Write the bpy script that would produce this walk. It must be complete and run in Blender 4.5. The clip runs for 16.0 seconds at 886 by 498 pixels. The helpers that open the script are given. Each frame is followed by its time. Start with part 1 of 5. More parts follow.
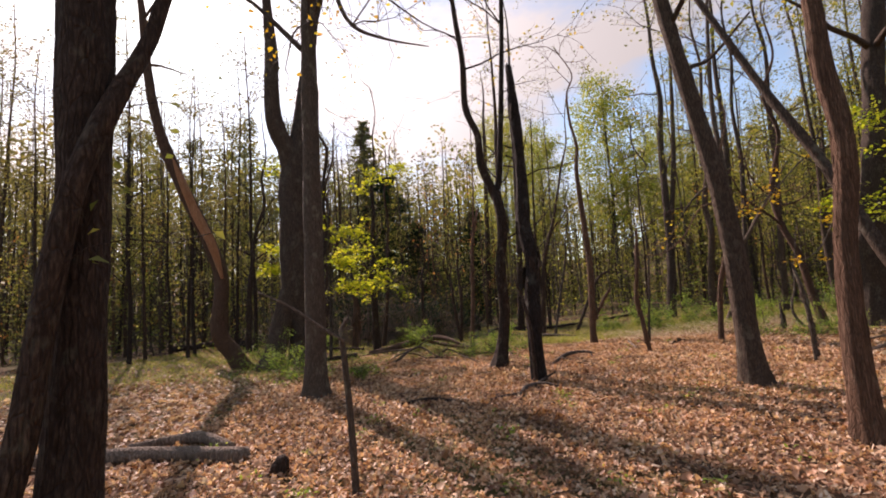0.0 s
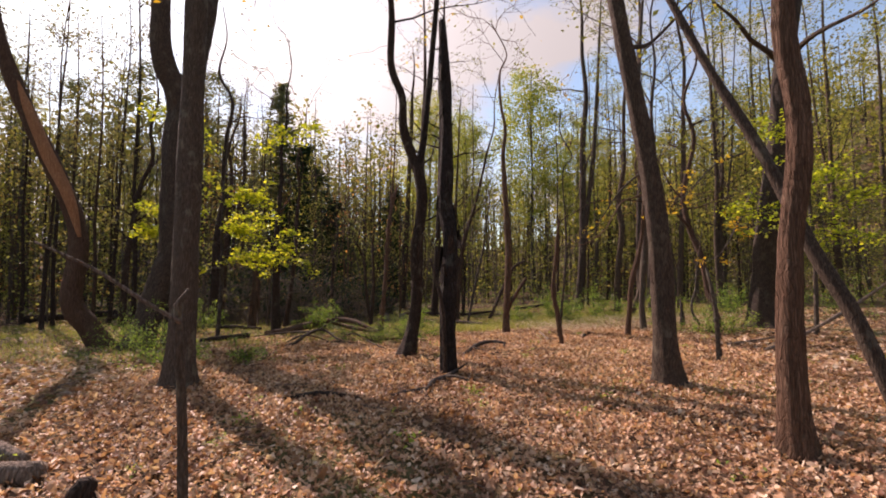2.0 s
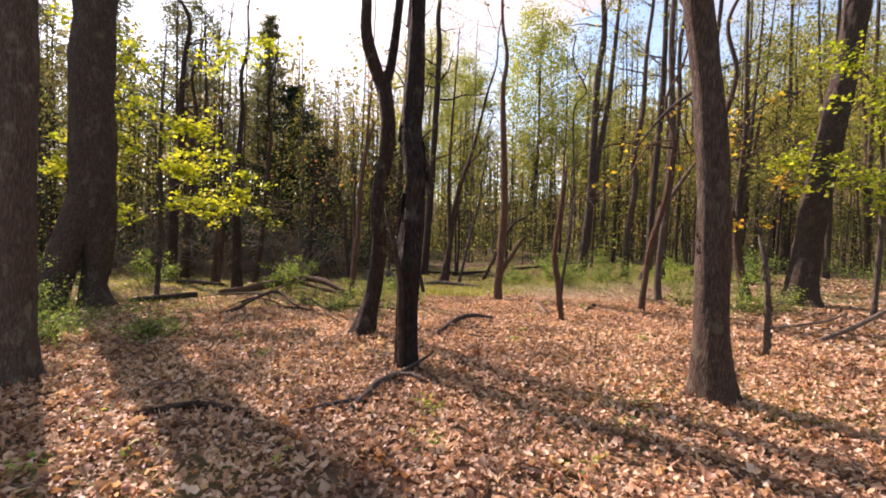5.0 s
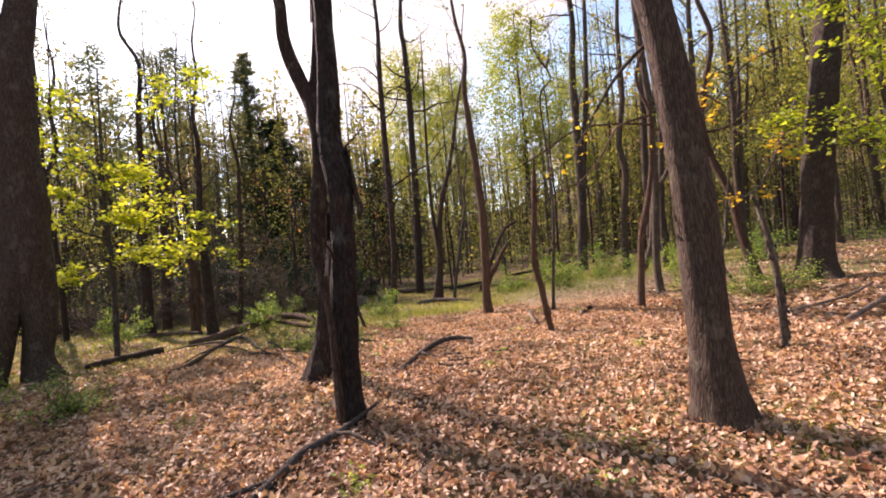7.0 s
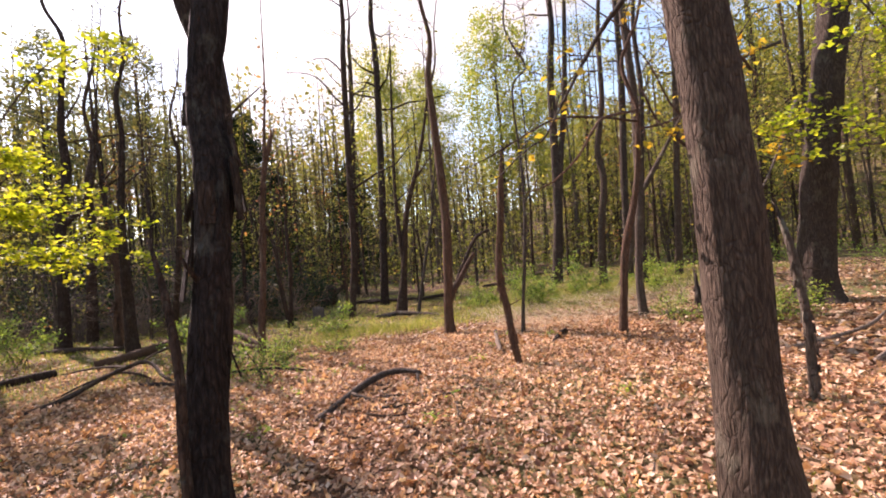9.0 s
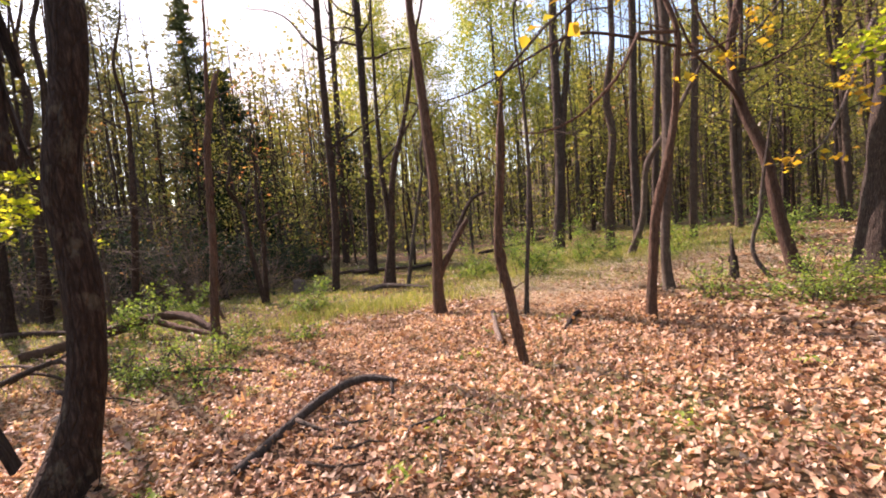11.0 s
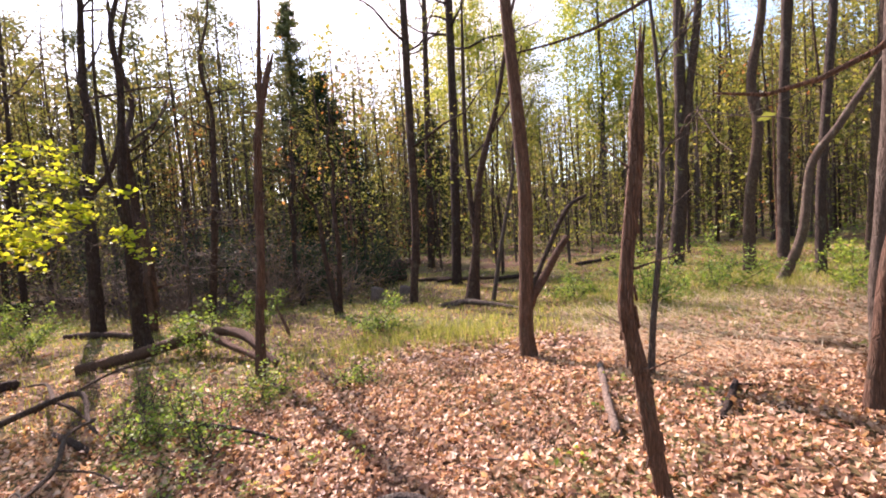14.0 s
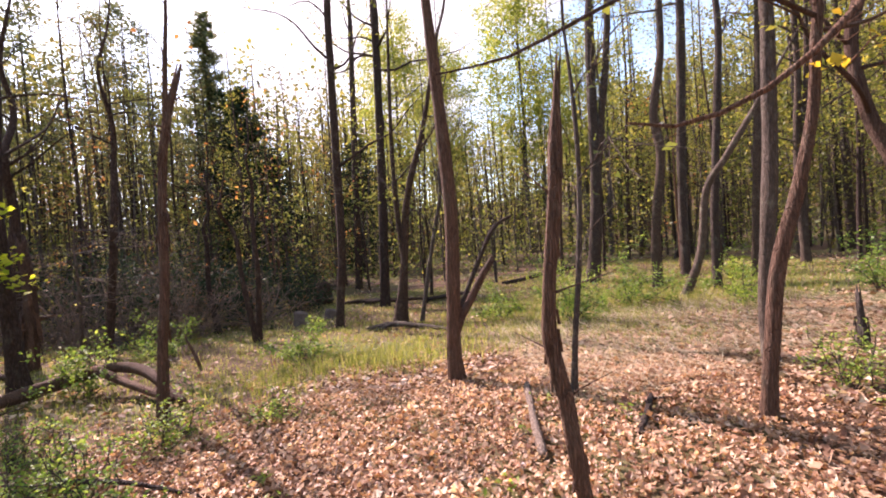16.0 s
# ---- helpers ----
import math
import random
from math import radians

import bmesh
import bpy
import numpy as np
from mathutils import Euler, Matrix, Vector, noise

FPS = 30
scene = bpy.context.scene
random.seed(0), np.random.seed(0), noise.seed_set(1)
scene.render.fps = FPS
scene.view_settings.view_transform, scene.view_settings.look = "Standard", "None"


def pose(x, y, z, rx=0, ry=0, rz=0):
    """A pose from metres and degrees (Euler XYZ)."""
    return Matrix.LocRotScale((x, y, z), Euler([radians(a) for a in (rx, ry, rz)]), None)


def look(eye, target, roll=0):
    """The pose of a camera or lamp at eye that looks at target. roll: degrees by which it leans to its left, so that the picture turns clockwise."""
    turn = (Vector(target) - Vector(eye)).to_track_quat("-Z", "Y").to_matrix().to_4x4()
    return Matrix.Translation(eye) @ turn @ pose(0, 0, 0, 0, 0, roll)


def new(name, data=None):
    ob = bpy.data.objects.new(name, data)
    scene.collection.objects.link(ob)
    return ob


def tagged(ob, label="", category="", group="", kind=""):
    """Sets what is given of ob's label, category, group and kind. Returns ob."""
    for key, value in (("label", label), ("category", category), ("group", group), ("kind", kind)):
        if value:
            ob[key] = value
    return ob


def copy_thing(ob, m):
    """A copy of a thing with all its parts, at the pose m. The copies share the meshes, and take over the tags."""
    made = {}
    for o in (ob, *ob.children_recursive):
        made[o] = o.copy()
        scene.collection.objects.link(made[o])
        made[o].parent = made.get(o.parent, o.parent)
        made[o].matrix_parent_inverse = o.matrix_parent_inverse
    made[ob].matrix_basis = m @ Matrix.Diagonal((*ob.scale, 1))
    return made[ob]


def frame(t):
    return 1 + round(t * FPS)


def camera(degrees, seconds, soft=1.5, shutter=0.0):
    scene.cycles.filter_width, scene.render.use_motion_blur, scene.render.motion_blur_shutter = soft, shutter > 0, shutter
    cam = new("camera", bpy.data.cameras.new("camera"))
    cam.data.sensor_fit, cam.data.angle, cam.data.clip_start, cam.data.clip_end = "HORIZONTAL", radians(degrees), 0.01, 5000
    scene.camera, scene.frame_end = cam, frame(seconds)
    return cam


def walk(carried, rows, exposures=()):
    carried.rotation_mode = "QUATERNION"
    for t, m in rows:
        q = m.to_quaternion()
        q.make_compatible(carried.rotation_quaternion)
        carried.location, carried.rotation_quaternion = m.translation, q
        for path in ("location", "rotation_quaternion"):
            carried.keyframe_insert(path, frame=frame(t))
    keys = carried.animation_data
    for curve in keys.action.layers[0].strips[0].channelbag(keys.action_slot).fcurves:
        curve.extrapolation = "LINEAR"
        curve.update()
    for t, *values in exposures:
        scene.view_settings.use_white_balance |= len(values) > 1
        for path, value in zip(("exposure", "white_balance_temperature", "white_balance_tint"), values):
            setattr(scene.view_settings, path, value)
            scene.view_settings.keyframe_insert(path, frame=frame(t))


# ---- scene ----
cam = camera(88.4, 16.0, 1.9)
PATH = [
    (0, (0.402, 0.259, 1.425), (0.306, 2.246, 1.639), -3.5),
    (0.5, (0.501, 0.275, 1.41), (0.544, 2.249, 1.729), -1.1),
    (1, (0.529, 0.5, 1.394), (0.647, 2.48, 1.647), -4.0),
    (1.5, (0.574, 0.845, 1.395), (0.79, 2.829, 1.527), -5.3),
    (2, (0.511, 1.125, 1.374), (0.765, 3.104, 1.507), 0.0),
    (2.5, (0.524, 1.39, 1.405), (0.778, 3.374, 1.414), 2.3),
    (3, (0.713, 1.711, 1.39), (0.87, 3.702, 1.283), -1.3),
    (3.5, (0.857, 2.003, 1.415), (1.111, 3.986, 1.356), 1.1),
    (3.7, (0.878, 2.149, 1.402), (1.157, 4.13, 1.376), 2.3),
    (5.8, (1.419, 3.109, 1.457), (1.579, 5.101, 1.37), -0.7),
    (6, (1.489, 3.172, 1.463), (1.591, 5.168, 1.41), -2.8),
    (6.5, (1.738, 3.35, 1.473), (1.818, 5.348, 1.517), -7.3),
    (7, (1.875, 3.521, 1.445), (2.091, 5.51, 1.439), -5.7),
    (7.5, (1.923, 3.848, 1.442), (2.286, 5.815, 1.414), -1.8),
    (8, (2.064, 4.15, 1.444), (2.489, 6.103, 1.376), -2.5),
    (8.5, (2.305, 4.489, 1.456), (2.634, 6.462, 1.445), -4.3),
    (8.7, (2.338, 4.554, 1.46), (2.655, 6.529, 1.483), -4.3),
    (10.8, (2.695, 5.823, 1.527), (3.034, 7.789, 1.393), -5.8),
    (11, (2.723, 5.964, 1.498), (3.044, 7.933, 1.355), -5.2),
    (11.5, (2.676, 6.255, 1.59), (2.946, 8.226, 1.386), -3.3),
    (12, (2.822, 6.533, 1.559), (3.037, 8.51, 1.339), -4.1),
    (12.5, (2.957, 6.831, 1.617), (3.1, 8.82, 1.457), -4.7),
    (13, (2.938, 7.098, 1.651), (2.959, 9.095, 1.536), -2.2),
    (13.5, (2.94, 7.306, 1.65), (2.869, 9.296, 1.462), -3.1),
    (14, (2.998, 7.451, 1.68), (2.921, 9.447, 1.566), -4.0),
    (14.5, (3.006, 7.504, 1.709), (2.992, 9.503, 1.636), -4.3),
    (15, (3.021, 7.516, 1.702), (3.056, 9.514, 1.626), -4.5),
    (15.5, (3.034, 7.533, 1.7), (3.19, 9.525, 1.637), -4.4),
    (16, (3.04, 7.553, 1.704), (3.277, 9.538, 1.654), -4.2),
]
walk(cam, [(t, look(eye, target, roll)) for t, eye, target, roll in PATH],
     [(0, 0.46, 7250, 39), (2.5, 0.48, 7300, 40), (3.5, 0.78, 7300, 40), (6, 1.05, 7000, 40), (8.5, 1.12, 7000, 40), (11, 1.28, 7050, 42), (14, 1.44, 6800, 43), (16, 1.38, 6700, 43)])

# ---- world, sun, exposure ----
SUN_AZ, SUN_EL = -36.0, 36.0


def sun_way():
    a, e = radians(SUN_AZ), radians(SUN_EL)
    return Vector((math.sin(a) * math.cos(e), math.cos(a) * math.cos(e), math.sin(e)))


def make_world():
    w = bpy.data.worlds.new("sky")
    scene.world = w
    w.use_nodes = True
    nt = w.node_tree
    nt.nodes.clear()
    out = nt.nodes.new("ShaderNodeOutputWorld")
    sky = nt.nodes.new("ShaderNodeTexSky")
    sky.sky_type, sky.sun_disc = "NISHITA", False
    sky.sun_elevation, sky.sun_rotation = radians(SUN_EL), radians(SUN_AZ)
    sky.air_density, sky.dust_density = 1.0, 0.5
    blue = nt.nodes.new("ShaderNodeBackground")
    blue.inputs["Strength"].default_value = 0.15
    clear = nt.nodes.new("ShaderNodeMix")
    clear.data_type, clear.blend_type = "RGBA", "MULTIPLY"
    clear.inputs["Factor"].default_value = 1.0
    clear.inputs[7].default_value = (0.95, 1.12, 1.0, 1)
    nt.links.new(sky.outputs["Color"], clear.inputs[6])
    nt.links.new(clear.outputs[2], blue.inputs["Color"])
    cloud = nt.nodes.new("ShaderNodeBackground")
    cloud.inputs["Color"].default_value = (0.91, 1.0, 0.97, 1)
    tc = nt.nodes.new("ShaderNodeTexCoord")
    # thin cloud scatters forward: brighter round the sun
    dot = nt.nodes.new("ShaderNodeVectorMath")
    dot.operation = "DOT_PRODUCT"
    dot.inputs[1].default_value = sun_way()
    nt.links.new(tc.outputs["Generated"], dot.inputs[0])
    up = nt.nodes.new("ShaderNodeMath")
    up.operation, up.use_clamp = "MULTIPLY", True
    up.inputs[1].default_value = 1.0
    nt.links.new(dot.outputs["Value"], up.inputs[0])
    pw = nt.nodes.new("ShaderNodeMath")
    pw.operation = "POWER"
    pw.inputs[1].default_value = 7.0
    nt.links.new(up.outputs[0], pw.inputs[0])
    ma = nt.nodes.new("ShaderNodeMath")
    ma.operation = "MULTIPLY_ADD"
    ma.inputs[1].default_value, ma.inputs[2].default_value = 1.1, 0.45
    nt.links.new(pw.outputs[0], ma.inputs[0])
    nt.links.new(ma.outputs[0], cloud.inputs["Strength"])
    mp = nt.nodes.new("ShaderNodeMapping")
    mp.inputs["Scale"].default_value = (1.5, 1.5, 3.0)
    mp.inputs["Location"].default_value = (0.35, 1.9, 0.4)
    nz = nt.nodes.new("ShaderNodeTexNoise")
    nz.inputs["Scale"].default_value = 1.3
    nz.inputs["Detail"].default_value = 7
    nz.inputs["Roughness"].default_value = 0.55
    rp = nt.nodes.new("ShaderNodeValToRGB")
    rp.color_ramp.elements[0].position, rp.color_ramp.elements[1].position = 0.485, 0.60
    mix = nt.nodes.new("ShaderNodeMixShader")
    nt.links.new(tc.outputs["Generated"], mp.inputs["Vector"])
    nt.links.new(mp.outputs["Vector"], nz.inputs["Vector"])
    nt.links.new(nz.outputs["Fac"], rp.inputs["Fac"])
    nt.links.new(rp.outputs["Color"], mix.inputs["Fac"])
    nt.links.new(blue.outputs[0], mix.inputs[1])
    nt.links.new(cloud.outputs[0], mix.inputs[2])
    nt.links.new(mix.outputs[0], out.inputs["Surface"])
    lamp = bpy.data.lights.new("sun", "SUN")
    lamp.energy, lamp.angle, lamp.color = 5.0, radians(0.55), (1.0, 0.93, 0.83)
    s = new("sun", lamp)
    s.matrix_world = look(sun_way() * 80, (0, 0, 0))


make_world()


# ---- materials ----
def mat_base(name):
    m = bpy.data.materials.new(name)
    m.use_nodes = True
    nt = m.node_tree
    nt.nodes.clear()
    return m, nt, nt.nodes.new("ShaderNodeOutputMaterial")


def ramp(nt, src, stops):
    r = nt.nodes.new("ShaderNodeValToRGB")
    e = r.color_ramp.elements
    while len(e) < len(stops):
        e.new(0.5)
    for k, (p, c) in enumerate(stops):
        e[k].position, e[k].color = p, (*c, 1)
    nt.links.new(src, r.inputs["Fac"])
    return r.outputs["Color"]


def mixc(nt, fac, a, b, kind="MIX"):
    n = nt.nodes.new("ShaderNodeMix")
    n.data_type, n.blend_type = "RGBA", kind
    if isinstance(fac, float):
        n.inputs["Factor"].default_value = fac
    else:
        nt.links.new(fac, n.inputs["Factor"])
    for sock, v in ((n.inputs[6], a), (n.inputs[7], b)):
        if isinstance(v, tuple):
            sock.default_value = (*v, 1)
        else:
            nt.links.new(v, sock)
    return n.outputs[2]


def noise_node(nt, vec, scale, detail=4, rough=0.6):
    n = nt.nodes.new("ShaderNodeTexNoise")
    n.inputs["Scale"].default_value, n.inputs["Detail"].default_value, n.inputs["Roughness"].default_value = scale, detail, rough
    nt.links.new(vec, n.inputs["Vector"])
    return n.outputs["Fac"]


def coords(nt, scale=(1, 1, 1), shift=True):
    tc = nt.nodes.new("ShaderNodeTexCoord")
    mp = nt.nodes.new("ShaderNodeMapping")
    mp.inputs["Scale"].default_value = scale
    nt.links.new(tc.outputs["Object"], mp.inputs["Vector"])
    if shift:
        oi = nt.nodes.new("ShaderNodeObjectInfo")
        mul = nt.nodes.new("ShaderNodeMath")
        mul.operation = "MULTIPLY"
        mul.inputs[1].default_value = 37.0
        nt.links.new(oi.outputs["Random"], mul.inputs[0])
        cb = nt.nodes.new("ShaderNodeCombineXYZ")
        for k in range(3):
            nt.links.new(mul.outputs[0], cb.inputs[k])
        nt.links.new(cb.outputs[0], mp.inputs["Location"])
    return mp.outputs["Vector"]


def bark(name, dark, mid, pale, ridge=26.0, stretch=0.16, lichen=0.25, depth=0.9):
    m, nt, out = mat_base(name)
    v = coords(nt, (1, 1, stretch))
    v2 = coords(nt, (1, 1, 0.6))
    fine = noise_node(nt, v, ridge * 2.2, 6, 0.7)
    vor = nt.nodes.new("ShaderNodeTexVoronoi")
    vor.feature = "DISTANCE_TO_EDGE"
    vor.inputs["Scale"].default_value = ridge
    warp = nt.nodes.new("ShaderNodeVectorMath")
    warp.operation = "ADD"
    wn = nt.nodes.new("ShaderNodeTexNoise")
    wn.inputs["Scale"].default_value = 5.0
    nt.links.new(v2, wn.inputs["Vector"])
    sc = nt.nodes.new("ShaderNodeVectorMath")
    sc.operation = "SCALE"
    sc.inputs["Scale"].default_value = 0.12
    nt.links.new(wn.outputs["Color"], sc.inputs[0])
    nt.links.new(v, warp.inputs[0])
    nt.links.new(sc.outputs[0], warp.inputs[1])
    nt.links.new(warp.outputs[0], vor.inputs["Vector"])
    crack = nt.nodes.new("ShaderNodeMapRange")
    crack.inputs["From Max"].default_value = 0.16
    nt.links.new(vor.outputs["Distance"], crack.inputs["Value"])
    col = ramp(nt, fine, [(0.25, dark), (0.5, mid), (0.78, pale)])
    col = mixc(nt, crack.outputs[0], mixc(nt, 0.45, col, dark), col)
    spots = ramp(nt, noise_node(nt, v2, 7.0, 5, 0.65), [(0.56, (0, 0, 0)), (0.66, (1, 1, 1))])
    col = mixc(nt, mixc(nt, 1.0 - lichen, spots, (0.0, 0.0, 0.0)), col, (0.24, 0.25, 0.19))
    oi = nt.nodes.new("ShaderNodeObjectInfo")
    tint = ramp(nt, oi.outputs["Random"], [(0.0, (0.75, 0.75, 0.78)), (0.5, (1.0, 0.96, 0.92)), (1.0, (1.25, 1.12, 1.0))])
    col = mixc(nt, 1.0, col, tint, "MULTIPLY")
    b = nt.nodes.new("ShaderNodeBsdfPrincipled")
    b.inputs["Roughness"].default_value = 0.9
    b.inputs["Specular IOR Level"].default_value = 0.2
    nt.links.new(col, b.inputs["Base Color"])
    add = nt.nodes.new("ShaderNodeMath")
    add.operation = "ADD"
    nt.links.new(crack.outputs[0], add.inputs[0])
    nt.links.new(fine, add.inputs[1])
    bp = nt.nodes.new("ShaderNodeBump")
    bp.inputs["Strength"].default_value, bp.inputs["Distance"].default_value = depth, 0.012
    nt.links.new(add.outputs[0], bp.inputs["Height"])
    nt.links.new(bp.outputs[0], b.inputs["Normal"])
    nt.links.new(b.outputs[0], out.inputs["Surface"])
    return m


def leafy(name, stops, trans=0.5, gloss=0.025, patchy=False):
    """Thin leaves that let light through, each in a tone of its own."""
    m, nt, out = mat_base(name)
    g = nt.nodes.new("ShaderNodeNewGeometry")
    oi = nt.nodes.new("ShaderNodeObjectInfo")
    col = ramp(nt, g.outputs["Random Per Island"], stops)
    tint = ramp(nt, oi.outputs["Random"], [(0.0, (0.85, 0.9, 0.9)), (1.0, (1.15, 1.08, 0.95))])
    col = mixc(nt, 1.0, col, tint, "MULTIPLY")
    if patchy:
        # broad random stretches of darker and lighter leaves
        blotch = noise_node(nt, coords(nt, shift=False), 1.5, 6, 0.68)
        col = mixc(nt, 1.0, col, ramp(nt, blotch, [(0.34, (0.38, 0.33, 0.31)), (0.48, (0.88, 0.86, 0.85)), (0.68, (1.15, 1.15, 1.17))]), "MULTIPLY")
    d = nt.nodes.new("ShaderNodeBsdfDiffuse")
    t = nt.nodes.new("ShaderNodeBsdfTranslucent")
    gl = nt.nodes.new("ShaderNodeBsdfGlossy")
    gl.inputs["Roughness"].default_value = 0.45
    nt.links.new(col, d.inputs["Color"])
    nt.links.new(mixc(nt, 1.0, col, (1.25, 1.2, 0.8), "MULTIPLY"), t.inputs["Color"])
    m1 = nt.nodes.new("ShaderNodeMixShader")
    m1.inputs[0].default_value = trans
    nt.links.new(d.outputs[0], m1.inputs[1])
    nt.links.new(t.outputs[0], m1.inputs[2])
    m2 = nt.nodes.new("ShaderNodeMixShader")
    m2.inputs[0].default_value = gloss
    nt.links.new(m1.outputs[0], m2.inputs[1])
    nt.links.new(gl.outputs[0], m2.inputs[2])
    nt.links.new(m2.outputs[0], out.inputs["Surface"])
    return m


def soil():
    m, nt, out = mat_base("forest_soil")
    v = coords(nt, shift=False)
    a = noise_node(nt, v, 0.35, 5, 0.6)
    b = noise_node(nt, v, 9.0, 6, 0.7)
    c = noise_node(nt, v, 45.0, 4, 0.7)
    dirt = ramp(nt, b, [(0.3, (0.045, 0.028, 0.018)), (0.55, (0.13, 0.08, 0.05)), (0.75, (0.25, 0.165, 0.105))])
    moss = ramp(nt, c, [(0.3, (0.07, 0.08, 0.025)), (0.7, (0.21, 0.22, 0.08))])
    col = mixc(nt, ramp(nt, a, [(0.45, (0, 0, 0)), (0.62, (0.75, 0.75, 0.75))]), dirt, moss)
    p = nt.nodes.new("ShaderNodeBsdfPrincipled")
    p.inputs["Roughness"].default_value = 0.95
    p.inputs["Specular IOR Level"].default_value = 0.1
    nt.links.new(col, p.inputs["Base Color"])
    bp = nt.nodes.new("ShaderNodeBump")
    bp.inputs["Strength"].default_value, bp.inputs["Distance"].default_value = 0.8, 0.03
    nt.links.new(b, bp.inputs["Height"])
    nt.links.new(bp.outputs[0], p.inputs["Normal"])
    nt.links.new(p.outputs[0], out.inputs["Surface"])
    return m


BARK_OAK = bark("bark_oak", (0.022, 0.016, 0.012), (0.074, 0.056, 0.043), (0.21, 0.165, 0.13), 46.0, 0.13, depth=0.7)
BARK_GREY = bark("bark_grey", (0.034, 0.027, 0.022), (0.095, 0.078, 0.063), (0.23, 0.19, 0.155), 46.0, 0.14, lichen=0.45, depth=0.7)
BARK_RED = bark("bark_red", (0.036, 0.021, 0.014), (0.125, 0.075, 0.05), (0.31, 0.20, 0.14), 52.0, 0.05, 0.15, 0.8)
BARK_DARK = bark("bark_dark", (0.020, 0.013, 0.010), (0.058, 0.039, 0.029), (0.15, 0.105, 0.08), 24.0, 0.22, 0.18, 1.0)
DEADWOOD = bark("dead_wood", (0.07, 0.055, 0.045), (0.20, 0.16, 0.13), (0.40, 0.34, 0.28), 30.0, 0.1, 0.1)
SPLIT_WOOD = bark("split_wood", (0.20, 0.09, 0.04), (0.45, 0.23, 0.12), (0.62, 0.38, 0.22), 40.0, 0.06, 0.0)
SOIL = soil()
LITTER = leafy("leaf_litter", [(0.0, (0.20, 0.085, 0.05)), (0.2, (0.40, 0.215, 0.13)), (0.5, (0.62, 0.375, 0.235)), (0.85, (0.78, 0.54, 0.37)), (1.0, (0.86, 0.69, 0.54))], 0.32, 0.03, True)
SPRING = leafy("spring_leaves", [(0.0, (0.09, 0.12, 0.03)), (0.5, (0.19, 0.215, 0.05)), (0.85, (0.31, 0.315, 0.07)), (1.0, (0.46, 0.38, 0.10))], 0.55)
# brighter than SPRING: the far hillside's sun glow and haze are in this colour
HILL_SUNLIT = leafy("sunlit_hillside_leaves", [(0.0, (0.13, 0.14, 0.03)), (0.5, (0.27, 0.27, 0.05)), (1.0, (0.44, 0.37, 0.10))], 0.45)
BRIGHT = leafy("bright_leaves", [(0.0, (0.17, 0.26, 0.02)), (0.5, (0.35, 0.44, 0.03)), (1.0, (0.56, 0.57, 0.05))], 0.65)
OLIVE = leafy("olive_leaves", [(0.0, (0.07, 0.075, 0.025)), (0.5, (0.15, 0.15, 0.05)), (1.0, (0.29, 0.24, 0.09))], 0.5)
DULL = leafy("dull_green_leaves", [(0.0, (0.12, 0.14, 0.045)), (0.5, (0.23, 0.25, 0.075)), (1.0, (0.38, 0.37, 0.12))], 0.6)
YELLOW = leafy("yellow_leaves", [(0.0, (0.45, 0.26, 0.03)), (0.6, (0.60, 0.42, 0.04)), (1.0, (0.55, 0.50, 0.06))], 0.6)
RUST = leafy("rust_leaves", [(0.0, (0.20, 0.09, 0.04)), (0.6, (0.40, 0.18, 0.06)), (1.0, (0.50, 0.30, 0.12))], 0.5)
NEEDLE = leafy("dark_needles", [(0.0, (0.012, 0.028, 0.014)), (0.6, (0.028, 0.055, 0.028)), (1.0, (0.06, 0.09, 0.045))], 0.2, 0.015)
# needles lightened so that the colour carries the haze of distance
PINE_HAZED = leafy("hazed_pine_needles", [(0.0, (0.06, 0.08, 0.045)), (0.6, (0.12, 0.15, 0.085)), (1.0, (0.20, 0.22, 0.13))], 0.5)
FRESH = leafy("fresh_leaves", [(0.0, (0.16, 0.24, 0.04)), (0.5, (0.25, 0.30, 0.07)), (1.0, (0.41, 0.42, 0.13))], 0.6)
GRASS = leafy("grass", [(0.0, (0.16, 0.20, 0.04)), (0.45, (0.26, 0.31, 0.065)), (0.75, (0.37, 0.38, 0.11)), (1.0, (0.52, 0.44, 0.24))], 0.45)
STRAW = leafy("straw", [(0.0, (0.35, 0.25, 0.15)), (0.6, (0.58, 0.45, 0.30)), (1.0, (0.72, 0.62, 0.46))], 0.2)
BARK_BLACK = bark("bark_black", (0.014, 0.010, 0.008), (0.038, 0.027, 0.021), (0.11, 0.082, 0.064), 26.0, 0.2, 0.25, 1.0)
SHRUB = leafy("shrub_leaves", [(0.0, (0.10, 0.19, 0.04)), (0.6, (0.22, 0.35, 0.06)), (1.0, (0.37, 0.46, 0.10))], 0.5)


# ---- mesh helpers ----
def clamp(v):
    return min(max(v, 0.0), 1.0)


def smooth(v):
    v = np.clip(v, 0.0, 1.0)
    return v * v * (3 - 2 * v)


